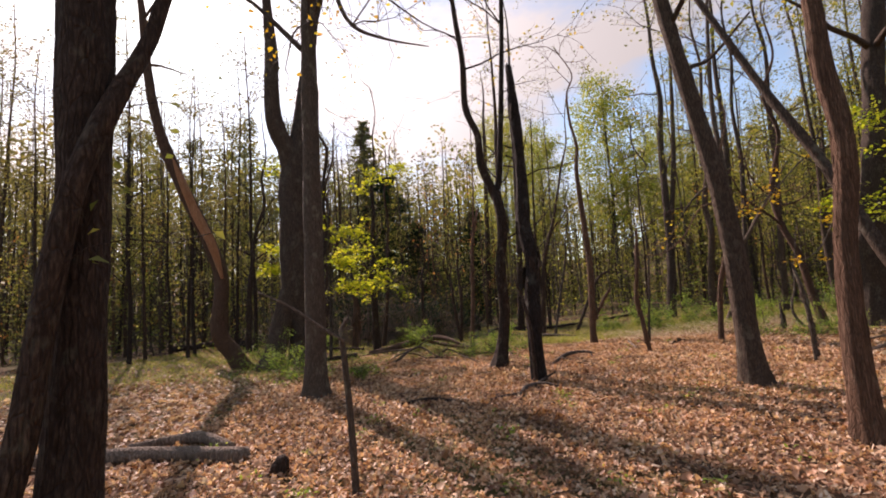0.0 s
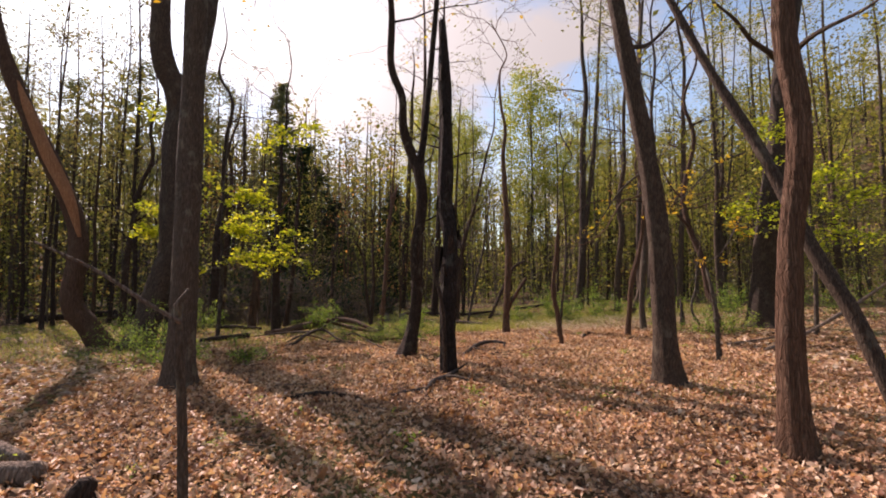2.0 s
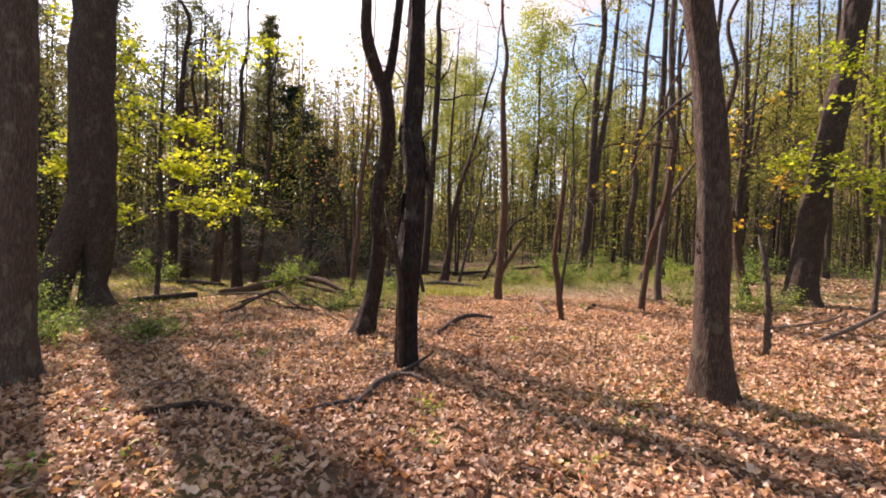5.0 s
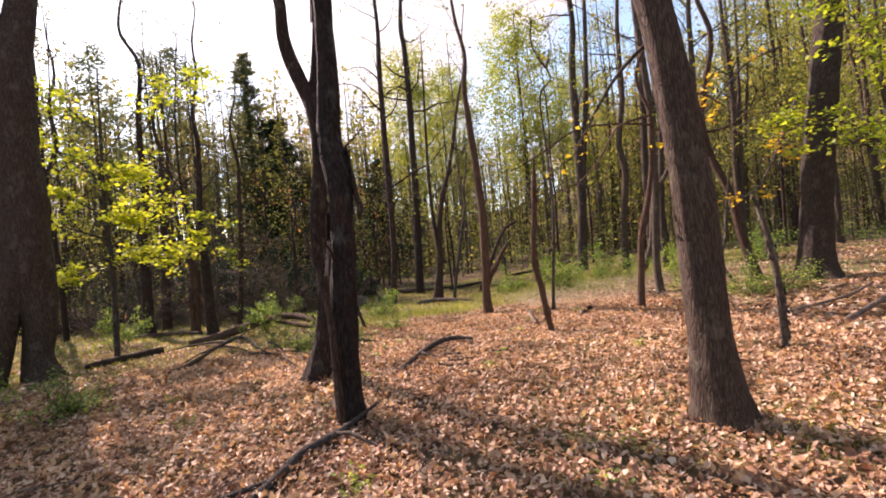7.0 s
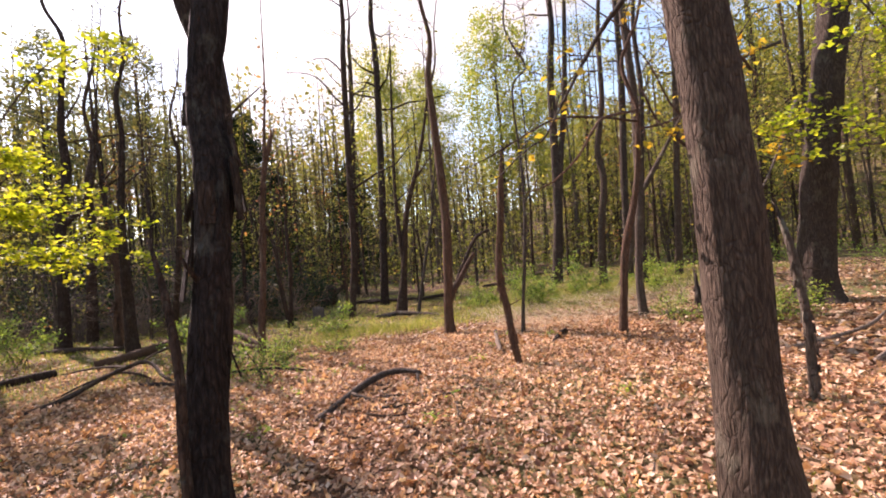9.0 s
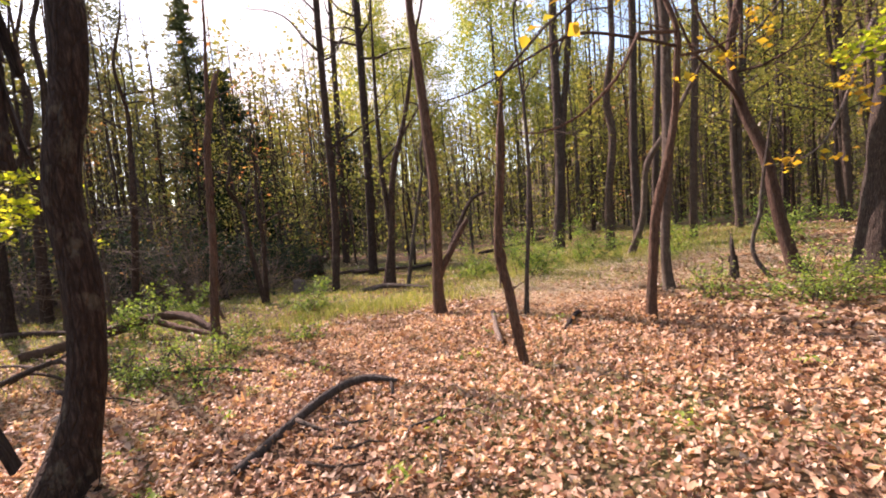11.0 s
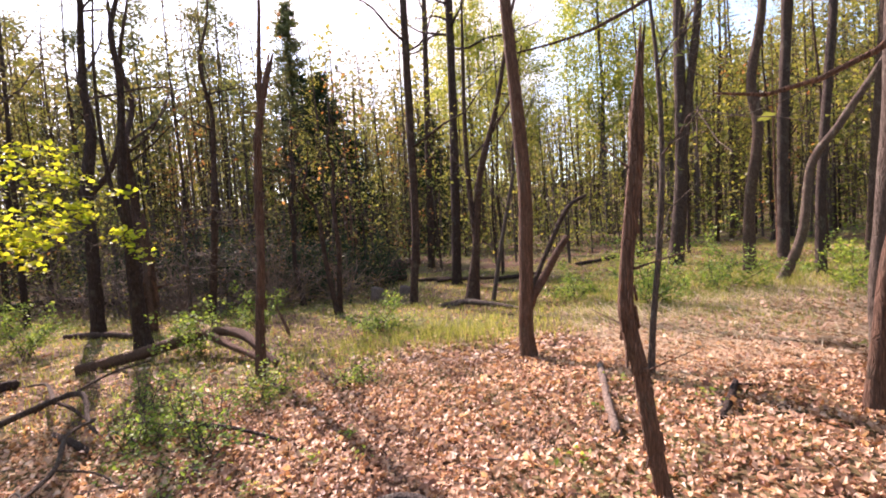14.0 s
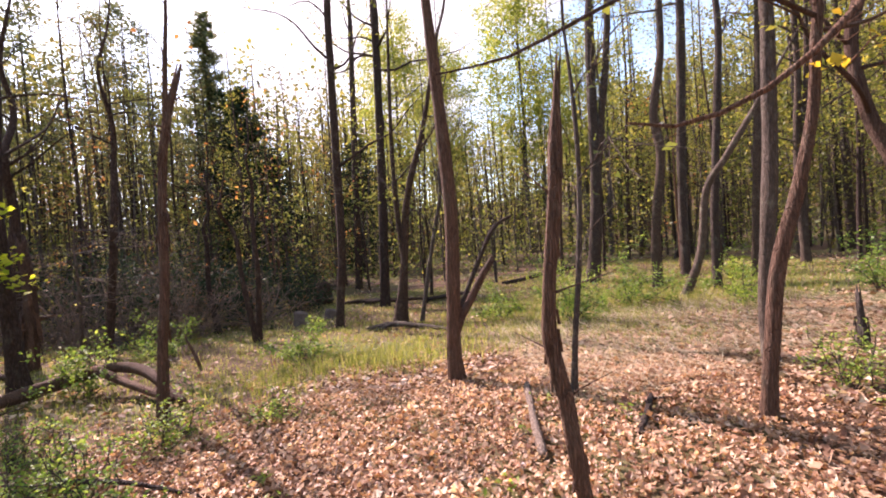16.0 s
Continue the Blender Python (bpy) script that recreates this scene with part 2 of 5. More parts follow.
def ground_z(x, y):
    """Height of the forest floor: a gentle fall ahead, a bank on one side, a wooded ridge far behind it."""
    x, y = np.asarray(x, float), np.asarray(y, float)
    z = 0.03 + 0.05 * np.clip((y - 3) / 4, 0, 1) - 0.04 * np.clip(y - 9, 0, 10.5)
    z = z + 0.055 * np.clip(x - 4, 0, 9) * np.clip((y - 6) / 6, 0, 1)
    z = z + 0.025 * np.sin(1.3 * x + 0.7 * y) * np.sin(0.9 * y - 0.6 * x)
    far = np.hypot(x - 3, y - 8)
    az = np.degrees(np.arctan2(x - 3, y - 8))
    ridge = smooth((far - 38) / 75) * (9 + 26 * smooth((az - 12) / 45) * (1 - smooth((az - 130) / 40)))
    return z + ridge + 0.3 * smooth((far - 20) / 20) * np.sin(0.21 * x) * np.sin(0.17 * y + 1)


def gz(x, y):
    return float(ground_z(x, y))


def mesh_data(name, verts, quads, mat, soft=True):
    verts, quads = np.asarray(verts, np.float32), np.asarray(quads, np.int32)
    me = bpy.data.meshes.new(name)
    n = len(quads)
    k = quads.shape[1]
    me.vertices.add(len(verts))
    me.vertices.foreach_set("co", verts.ravel())
    me.loops.add(n * k)
    me.loops.foreach_set("vertex_index", quads.ravel())
    me.polygons.add(n)
    me.polygons.foreach_set("loop_start", np.arange(0, n * k, k, dtype=np.int32))
    me.polygons.foreach_set("use_smooth", np.full(n, soft))
    me.materials.append(mat)
    me.update(calc_edges=True)
    return me


def part(name, geo, mat, parent, label="", soft=True):
    ob = new(name, mesh_data(name, geo[0], geo[1], mat, soft))
    ob.parent = parent
    if label:
        tagged(ob, label)
    return ob


def thing(name, x, y, z, label, category, group="", kind=""):
    ob = new(name)
    ob.location = (x, y, z)
    return tagged(ob, label, category, group, kind)


def join(geos):
    vs, qs, n = [], [], 0
    for v, q in geos:
        vs.append(np.asarray(v))
        qs.append(np.asarray(q) + n)
        n += len(v)
    return np.concatenate(vs), np.concatenate(qs)


def curve(points, step):
    """A smooth run of places and radii through a few of them."""
    p = np.array(points, float)
    if len(p) == 2:
        k = max(2, int(np.linalg.norm(p[1, :3] - p[0, :3]) / step))
        u = np.linspace(0, 1, k + 1)[:, None]
        return p[0] * (1 - u) + p[1] * u
    q = np.vstack([2 * p[0] - p[1], p, 2 * p[-1] - p[-2]])
    out = []
    for i in range(1, len(q) - 2):
        k = max(1, int(np.linalg.norm(q[i + 1, :3] - q[i, :3]) / step))
        u = np.arange(k)[:, None] / k
        a, b, c, d = q[i - 1], q[i], q[i + 1], q[i + 2]
        out.append(0.5 * (2 * b + (c - a) * u + (2 * a - 5 * b + 4 * c - d) * u ** 2 + (3 * b - a - 3 * c + d) * u ** 3))
    out.append(q[-2][None])
    r = np.vstack(out)
    r[:, 3] = np.maximum(r[:, 3], 0.002)
    return r


def tube(points, rng, sides=8, step=0.25, lump=0.06, ridges=0.0, flare=0.0, tip=True, broken=False):
    """A lumpy, tapered limb. flare: how far root buttresses spread at its foot."""
    c = curve(points, step)
    pos, rad = c[:, :3], c[:, 3]
    n = len(pos)
    tan = np.gradient(pos, axis=0)
    tan /= np.linalg.norm(tan, axis=1)[:, None] + 1e-9
    mean = tan.mean(axis=0)
    ref = np.array((0.0, 1.0, 0.0)) if abs(mean[1]) < 0.8 else np.array((1.0, 0.0, 0.0))
    u = np.cross(tan, ref)
    u /= np.linalg.norm(u, axis=1)[:, None] + 1e-9
    w = np.cross(tan, u)
    th = np.linspace(0, 2 * np.pi, sides, endpoint=False)[None]
    s = np.concatenate([[0], np.cumsum(np.linalg.norm(np.diff(pos, axis=0), axis=1))])[:, None]
    f = np.ones((n, sides))
    for k in (1, 2, 3):
        f += lump / k * np.sin(k * th + rng.uniform(0, 6.28) + s * rng.uniform(1.0, 3.0)) * np.sin(s * rng.uniform(1.5, 4.0) + rng.uniform(0, 6.28) + th)
    if ridges:
        for k in (7, 11, 16):
            f += ridges * 0.5 * np.sin(k * th + rng.uniform(0, 6.28) + 1.3 * np.sin(s * rng.uniform(2, 5)) + s * rng.uniform(-1, 1))
        f += rng.normal(0, ridges * 0.35, f.shape)
    if flare:
        f += flare * np.exp(-s / 0.16) * (0.55 + 0.45 * np.sin(4 * th + rng.uniform(0, 6.28)) + 0.2 * np.sin(7 * th + rng.uniform(0, 6.28)))
    r = rad[:, None] * f
    ring = pos[:, None] + r[..., None] * (np.cos(th)[..., None] * u[:, None] + np.sin(th)[..., None] * w[:, None])
    if broken:
        spike = rng.uniform(-0.05, 0.28, sides)
        ring[-1] += tan[-1] * (spike[:, None])
    v = ring.reshape(-1, 3)
    i = np.arange(n - 1)[:, None] * sides
    j = np.arange(sides)[None]
    j2 = (j + 1) % sides
    q = np.stack([i + j, i + j2, i + sides + j2, i + sides + j], -1).reshape(-1, 4)
    if tip:
        cap = len(v)
        top = pos[-1] + tan[-1] * (rad[-1] * (-0.4 if broken else 0.6))
        v = np.vstack([v, top[None], pos[0][None]])
        e = (n - 1) * sides
        m = np.arange(0, sides - sides % 2, 2)
        q = np.vstack([q, np.stack([e + m, e + (m + 1) % sides, e + (m + 2) % sides, np.full(len(m), cap)], -1),
                       np.stack([(m + 2) % sides, (m + 1) % sides, m, np.full(len(m), cap + 1)], -1)])
    return v, q


def leaf_cloud(centres, size, rng, flat=0.35, wide=0.62, fold=0.25):
    """One small folded leaf at each place: five corners, two quads."""
    c = np.asarray(centres, float)
    n = len(c)
    L = size * rng.uniform(0.6, 1.25, n)[:, None]
    a = rng.normal(0, 1, (n, 3)) * (1, 1, flat)
    a /= np.linalg.norm(a, axis=1)[:, None] + 1e-9
    up = rng.normal(0, 1, (n, 3)) * (0.6, 0.6, 0.5) + (0, 0, 1.0)
    side = np.cross(a, up)
    side /= np.linalg.norm(side, axis=1)[:, None] + 1e-9
    nrm = np.cross(side, a)
    b = c - a * L * 0.5
    t = c + a * L * 0.5 - nrm * L * 0.12
    k = c + a * L * 0.05
    l = k + side * L * wide * 0.5 + nrm * L * fold * 0.4
    r = k - side * L * wide * 0.5 + nrm * L * fold * 0.4
    v = np.stack([b, l, t, r, k], 1).reshape(-1, 3)
    o = np.arange(n)[:, None] * 5
    q = np.stack([o + (0, 4, 2, 1), o + (0, 3, 2, 4)], 1).reshape(-1, 4)
    return v, q


def far_leaves(centres, size, rng, flat=0.5, wide=0.75):
    """Plain four-cornered leaves, for what stays far off."""
    c = np.asarray(centres, float)
    n = len(c)
    L = size * rng.uniform(0.6, 1.25, n)[:, None]
    a = rng.normal(0, 1, (n, 3)) * (1, 1, flat)
    a /= np.linalg.norm(a, axis=1)[:, None] + 1e-9
    side = np.cross(a, rng.normal(0, 0.6, (n, 3)) + (0, 0, 0.8))
    side /= np.linalg.norm(side, axis=1)[:, None] + 1e-9
    v = np.stack([c - a * L * 0.5, c + side * L * wide * 0.5, c + a * L * 0.5, c - side * L * wide * 0.5], 1).reshape(-1, 3)
    return v, np.arange(n * 4).reshape(-1, 4)


def heading(az, el):
    return np.array((math.sin(az) * math.cos(el), math.cos(az) * math.cos(el), math.sin(el)))


def bough(start, way, length, r, rng, droop=0.0, wander=0.25, n=5):
    """The centre line of a limb that wanders off from a place."""
    p, d = np.array(start, float), np.array(way, float)
    d /= np.linalg.norm(d)
    pts = [(*p, r)]
    for k in range(1, n + 1):
        d = d + rng.normal(0, wander, 3) + (0, 0, -droop)
        d /= np.linalg.norm(d)
        p = p + d * length / n
        pts.append((*p, max(r * (1 - 0.85 * k / n), 0.004)))
    return pts


def twigs(line, rng, count, length, r, tilt=0.5, n=4):
    """Thin twigs off a limb's centre line."""
    c = curve(line, 0.2)
    out = []
    for _ in range(count):
        k = rng.integers(max(1, len(c) // 4), len(c))
        d = c[k, :3] - c[k - 1, :3]
        d = d / (np.linalg.norm(d) + 1e-9) + rng.normal(0, tilt, 3)
        out.append(bough(c[k, :3], d, length * rng.uniform(0.4, 1.1), r * rng.uniform(0.6, 1.2), rng, 0.02, 0.3, n))
    return out


def sprinkle(lines, rng, count, spread):
    """Places for leaves near the outer ends of a set of twigs."""
    ends = np.vstack([curve(l, 0.12)[len(l) // 2:, :3] for l in lines])
    return ends[rng.integers(0, len(ends), count)] + rng.normal(0, spread, (count, 3))


# ---- ground ----
def make_ground():
    rings = np.concatenate([np.arange(0, 16, 0.22), np.geomspace(16, 420, 60)])
    seg = 240
    th = np.linspace(0, 2 * np.pi, seg, endpoint=False)
    x = 3 + rings[:, None] * np.sin(th)[None]
    y = 7 + rings[:, None] * np.cos(th)[None]
    z = ground_z(x, y)
    v = np.stack([x, y, z], -1).reshape(-1, 3)
    i = np.arange(len(rings) - 1)[:, None] * seg
    j = np.arange(seg)[None]
    q = np.stack([i + j, i + seg + j, i + seg + (j + 1) % seg, i + (j + 1) % seg], -1).reshape(-1, 4)
    ob = new("ground", mesh_data("ground", v, q, SOIL))
    tagged(ob, "brown forest soil with patches of moss and thin grass", "ground", kind="structure")


make_ground()
NG = np.random.default_rng(5)


def grassy(x, y):
    """How much of the floor is grass and moss rather than dead leaves, 0 to 1."""
    n = np.sin(0.9 * x + 1.7) * np.sin(0.8 * y + 0.4) + 0.6 * np.sin(2.3 * x - 1.1 * y) * np.sin(1.7 * y + x)
    edge = 12.9 + np.where(x > 3, 0.012 * (x - 3) ** 2, -0.66 * (3 - x)) + 0.8 * n
    edge = np.maximum(edge, 6.9)
    return smooth((y - edge) / 2.4)


def make_litter():
    rng = np.random.default_rng(11)

    def places(n, x0, x1, y0, y1):
        x, y = rng.uniform(x0, x1, n), rng.uniform(y0, y1, n)
        keep = rng.uniform(0, 1, n) > grassy(x, y) * 0.78
        return x[keep], y[keep]

    # close to the way walked: whole curled leaves
    x1, y1 = places(118000, -2.8, 6.6, 2.2, 13.0)
    n = len(x1)
    L = np.where(rng.uniform(0, 1, n) < 0.8, rng.uniform(0.022, 0.05, n), rng.uniform(0.045, 0.074, n))
    W = L * rng.uniform(0.24, 0.56, n)
    st = np.array((-0.5, 0.05, 0.5))
    wd = np.stack([rng.uniform(0.1, 0.5, n), rng.uniform(0.75, 1.1, n), rng.uniform(0.05, 0.6, n)], 1)
    along = st[None] * L[:, None]
    bend = rng.normal(0, 1.5, n)[:, None] * (st[None] ** 2) * L[:, None]
    cup = rng.uniform(-0.4, 0.8, n)[:, None] * wd * W[:, None]
    loc = np.zeros((n, 3, 3, 3))
    for k, sgn in enumerate((-1, 0, 1)):
        loc[:, :, k, 0] = along
        loc[:, :, k, 1] = sgn * wd * W[:, None] * rng.uniform(0.5, 1.3, (n, 3))
        loc[:, :, k, 2] = bend + (cup * abs(sgn)) * rng.uniform(0.6, 1.3, (n, 1))
    yaw, pit, rol = rng.uniform(0, 6.28, n), rng.normal(0, 0.36, n), rng.normal(0, 0.36, n)
    cy, sy, cp, sp, cr, sr = np.cos(yaw), np.sin(yaw), np.cos(pit), np.sin(pit), np.cos(rol), np.sin(rol)
    R = np.empty((n, 3, 3))
    R[:, 0] = np.stack([cy * cp, cy * sp * sr - sy * cr, cy * sp * cr + sy * sr], 1)
    R[:, 1] = np.stack([sy * cp, sy * sp * sr + cy * cr, sy * sp * cr - cy * sr], 1)
    R[:, 2] = np.stack([-sp, cp * sr, cp * cr], 1)
    w = np.einsum("nij,nabj->nabi", R, loc)
    w[..., 0] += x1[:, None, None]
    w[..., 1] += y1[:, None, None]
    w[..., 2] += (ground_z(x1, y1) + 0.012 + rng.uniform(0, 0.045, n))[:, None, None]
    o = np.arange(n)[:, None] * 9
    q = np.stack([o + (3 * a + b, 3 * a + b + 1, 3 * a + b + 4, 3 * a + b + 3) for a in range(2) for b in range(2)], 1).reshape(-1, 4)
    ob = new("leaf_litter", mesh_data("leaf_litter", w.reshape(-1, 3), q, LITTER))
    tagged(ob, "dry curled tan and brown oak leaves covering the forest floor", "leaf litter", kind="stuff")
    # farther off
    x2, y2 = places(95000, -15, 18, -9.0, 22.0)
    x3, y3 = places(66000, -6.5, 10.0, -2.5, 14.5)
    x4, y4 = places(26000, -22, 14, 20.0, 36.0)
    x2, y2 = np.concatenate([x2, x3, x4]), np.concatenate([y2, y3, y4])
    far = ~((x2 > -2.8) & (x2 < 6.6) & (y2 > 2.2) & (y2 < 13.0))
    x2, y2 = x2[far], y2[far]
    c = np.stack([x2, y2, ground_z(x2, y2) + 0.03], 1)
    g = leaf_cloud(c, 0.10, rng, 0.12, 0.6, 0.3)
    ob = new("leaf_litter", mesh_data("far_litter", g[0], g[1], LITTER))
    tagged(ob, "dry brown leaf litter spread between the trees farther off", "leaf litter", kind="stuff")


make_litter()


def make_twig_litter():
    rng = np.random.default_rng(14)
    sticks = []
    for k in range(700):
        x, y = (rng.uniform(-2.5, 6.5), rng.uniform(2.5, 13)) if k % 3 else (rng.uniform(-7, 11), rng.uniform(2.5, 19))
        a, ln, r = rng.uniform(0, 6.28), rng.uniform(0.08, 0.45), rng.uniform(0.0025, 0.007)
        z = gz(x, y) + 0.04
        dx, dy = ln * math.cos(a), ln * math.sin(a)
        sticks.append(tube([(x, y, z, r), (x + dx * 0.5 + rng.normal(0, 0.02), y + dy * 0.5 + rng.normal(0, 0.02), z + rng.uniform(0, 0.03), r), (x + dx, y + dy, gz(x + dx, y + dy) + 0.035, r * 0.5)], rng, 5, 0.1, 0.0, tip=False))
    v, q = join(sticks)
    tagged(new("twig_litter", mesh_data("twig_litter", v, q, DEADWOOD)), "small broken grey twigs strewn over the dead leaves", "twigs", kind="stuff")
    tufts = []
    for k in range(60):
        x, y = rng.uniform(-2.5, 8.5), rng.uniform(3, 12.5)
        n = int(rng.integers(8, 26))
        tufts.append(np.stack([rng.normal(x, 0.06, n), rng.normal(y, 0.06, n), gz(x, y) + rng.uniform(0.03, 0.11, n)], 1))
    g = leaf_cloud(np.vstack(tufts), 0.05, rng, 0.5, 0.5)
    tagged(new("seedlings", mesh_data("seedlings", g[0], g[1], SHRUB)), "tiny green seedlings pushing through the dead leaves", "seedlings", kind="stuff")


make_twig_litter()


def make_grass():
    rng = np.random.default_rng(12)
    n = 330000
    x, y = rng.uniform(-13, 16, n), rng.uniform(6.5, 26, n)
    clump = 0.5 + 0.5 * np.sin(3.1 * x + 1.2 * np.sin(2 * y)) * np.sin(2.7 * y + 0.8 * np.sin(3 * x))
    lush = np.exp(-((x - 2.9) / 1.6) ** 2 - ((y - 14.3) / 1.1) ** 2) + 0.5 * np.exp(-((x - 8) / 4) ** 2 - ((y - 17) / 3) ** 2)
    keep = rng.uniform(0, 1, n) < grassy(x, y) * (0.22 + 0.5 * clump ** 2 + 0.9 * lush)
    # a grassy patch at the foot of the leaning oak
    fx, fy = rng.normal(4.8, 0.7, 1500), rng.normal(6.25, 0.3, 1500)
    x, y, lush = np.concatenate([x[keep], fx]), np.concatenate([y[keep], fy]), np.concatenate([lush[keep], np.zeros(1500) - 0.25])
    n = len(x)
    h = rng.uniform(0.03, 0.10, n) + 0.18 * lush * rng.uniform(0.3, 1, n)
    a = rng.uniform(0, 6.28, n)
    lean = rng.uniform(0.15, 0.8, n) * h
    wd = rng.uniform(0.003, 0.0065, n)
    z = ground_z(x, y)
    dx, dy = np.cos(a), np.sin(a)
    b = np.stack([x, y, z], 1)
    s = np.stack([-dy * wd, dx * wd, 0 * x], 1)
    m = b + np.stack([dx * lean * 0.3, dy * lean * 0.3, h * 0.6], 1)
    t = b + np.stack([dx * lean, dy * lean, h], 1)
    v = np.stack([b - s, b + s, m + s * 0.8, m - s * 0.8, t + s * 0.15, t - s * 0.15], 1).reshape(-1, 3)
    o = np.arange(n)[:, None] * 6
    q = np.stack([o + (0, 1, 2, 3), o + (3, 2, 4, 5)], 1).reshape(-1, 4)
    m2 = 3200
    hx, hy = rng.uniform(4.8, 10.5, m2), rng.uniform(11.5, 15.6, m2)
    ha, hl = rng.normal(2.6, 0.7, m2), rng.uniform(0.2, 0.7, m2)
    hz = ground_z(hx, hy)
    e0 = np.stack([hx, hy, hz + 0.04], 1)
    e1 = e0 + np.stack([np.cos(ha) * hl, np.sin(ha) * hl, rng.uniform(0.0, 0.16, m2)], 1)
    hs = np.stack([-np.sin(ha) * 0.004, np.cos(ha) * 0.004, 0 * hx], 1)
    sv = np.stack([e0 - hs, e0 + hs, e1 + hs * 0.4, e1 - hs * 0.4], 1).reshape(-1, 3)
    tagged(new("dry_stalks", mesh_data("dry_stalks", sv, np.arange(m2 * 4).reshape(-1, 4), STRAW)), "flattened pale straw-coloured dead stalks", "dry grass", kind="stuff")
    ob = new("grass", mesh_data("grass", v, q, GRASS))
    tagged(ob, "thin fresh green and straw-coloured woodland grass", "grass", kind="stuff")


make_grass()


# ---- near trees ----
def woodland_tree(name, label, x, y, pts, mat, seed, top=0.0, forks=(), limbs=0, leaves=0, leaf_mat=None, sides=20,
                  ridges=0.035, flare=0.5, category="tree", broken=False, low=4.2, lump=0.06, limb_len=2.6, leaf_size=0.10, step=0.09):
    """A trunk along a given line, carried on up to a height, with forks, limbs and a thin crown."""
    rng = np.random.default_rng(seed)
    t = thing(name, x, y, gz(x, y), label, category)
    p = [(a, b, c, r) for a, b, c, r in pts]
    p[0] = (*p[0][:2], -0.08, p[0][3])
    if top > p[-1][2]:
        a, b = np.array(p[-2]), np.array(p[-1])
        d = (b - a)[:3] / max(b[2] - a[2], 0.2)
        d[:2] *= 0.6
        z0, r0 = b[2], b[3]
        for k in range(1, 6):
            u = k / 5
            q = b[:3] + d * (top - z0) * u
            p.append((q[0] + rng.normal(0, 0.12), q[1] + rng.normal(0, 0.12), z0 + (top - z0) * u, max(r0 * (1 - 0.85 * u), 0.015)))
    part("trunk", tube(p, rng, sides, step, lump, ridges, flare, broken=broken), mat, t)
    if broken:
        c = curve(p, 0.1)
        for _ in range(5):
            s = c[rng.integers(len(c) // 4, len(c) - 1)]
            az = rng.uniform(0, 6.28)
            out = heading(az, rng.uniform(0.1, 0.8))
            part("branch_stub", tube(bough(s[:3] + out * s[3] * 0.5, out, s[3] * rng.uniform(1.8, 3.5), s[3] * 0.3, rng, 0, 0.2, 3), rng, 7, 0.04, 0.1, broken=True), mat, t)
        for _ in range(16):
            s = c[rng.integers(len(c) // 6, len(c) - 2)]
            az = rng.uniform(0, 6.28)
            out, side = heading(az, 0.0), heading(az + 1.57, 0.0)
            w, h, lift = s[3] * rng.uniform(0.4, 1.0), s[3] * rng.uniform(1.2, 4.0), s[3] * rng.uniform(0.1, 0.6)
            mid = s[:3] + out * s[3] * 1.02
            v = [mid + side * a * w * 0.5 + np.array((0, 0, b * h * 0.5)) + out * (lift * (b < 0) + d) for d in (0, 0.012) for a in (-1, 1) for b in (-1, 1)]
            part("bark_plate", (v, [(0, 1, 3, 2), (4, 6, 7, 5), (0, 4, 5, 1), (2, 3, 7, 6), (0, 2, 6, 4), (1, 5, 7, 3)]), mat, t, soft=False)
    for f in forks:
        part("limb", tube(f, rng, max(8, sides // 2), 0.12, lump, ridges * 0.7), mat, t)
    c = curve(p, 0.2)
    c = np.vstack([c] + [curve(f, 0.2) for f in forks])
    high = c[c[:, 2] > low]
    lines = []
    for k in range(limbs if len(high) > 3 else 0):
        s = high[rng.integers(0, len(high))]
        az = rng.uniform(0, 6.28)
        line = bough(s[:3], heading(az, rng.uniform(0.2, 0.9)), limb_len * rng.uniform(0.5, 1.2), max(s[3] * 0.4, 0.012), rng, -0.03, 0.22)
        part("limb", tube(line, rng, 6, 0.25, 0.05), mat, t)
        lines += twigs(line, rng, 9, 1.1, 0.006)
    for f in forks:
        if f[-1][2] > 3:
            lines += twigs(f, rng, 9, 1.0, 0.006)
    if lines:
        tagged(part("twig_mass", join([tube(l, rng, 4, 0.3, 0.0, tip=False) for l in lines]), mat, t), kind="stuff")
        if leaves:
            part("crown", leaf_cloud(sprinkle(lines, rng, leaves, 0.10), leaf_size, rng), leaf_mat or SPRING, t, "sparse young spring leaves")
    return t


def sprig(t, line, mat, leaves, leaf_mat, seed, size=0.09, count=6, length=0.35):
    """A thin side branch with a few leaves on it."""
    rng = np.random.default_rng(seed)
    b = part("side_branch", tube(line, rng, 7, 0.1, 0.04), mat, t)
    fine = twigs(line, rng, count, length, 0.004, 0.5)
    tagged(part("twig_mass", join([tube(l, rng, 4, 0.15, 0, tip=False) for l in fine]), mat, b), kind="stuff")
    part("leaves", leaf_cloud(sprinkle(fine, rng, leaves, 0.05), size, rng, 0.25, 0.7), leaf_mat, b, "yellow young leaves")



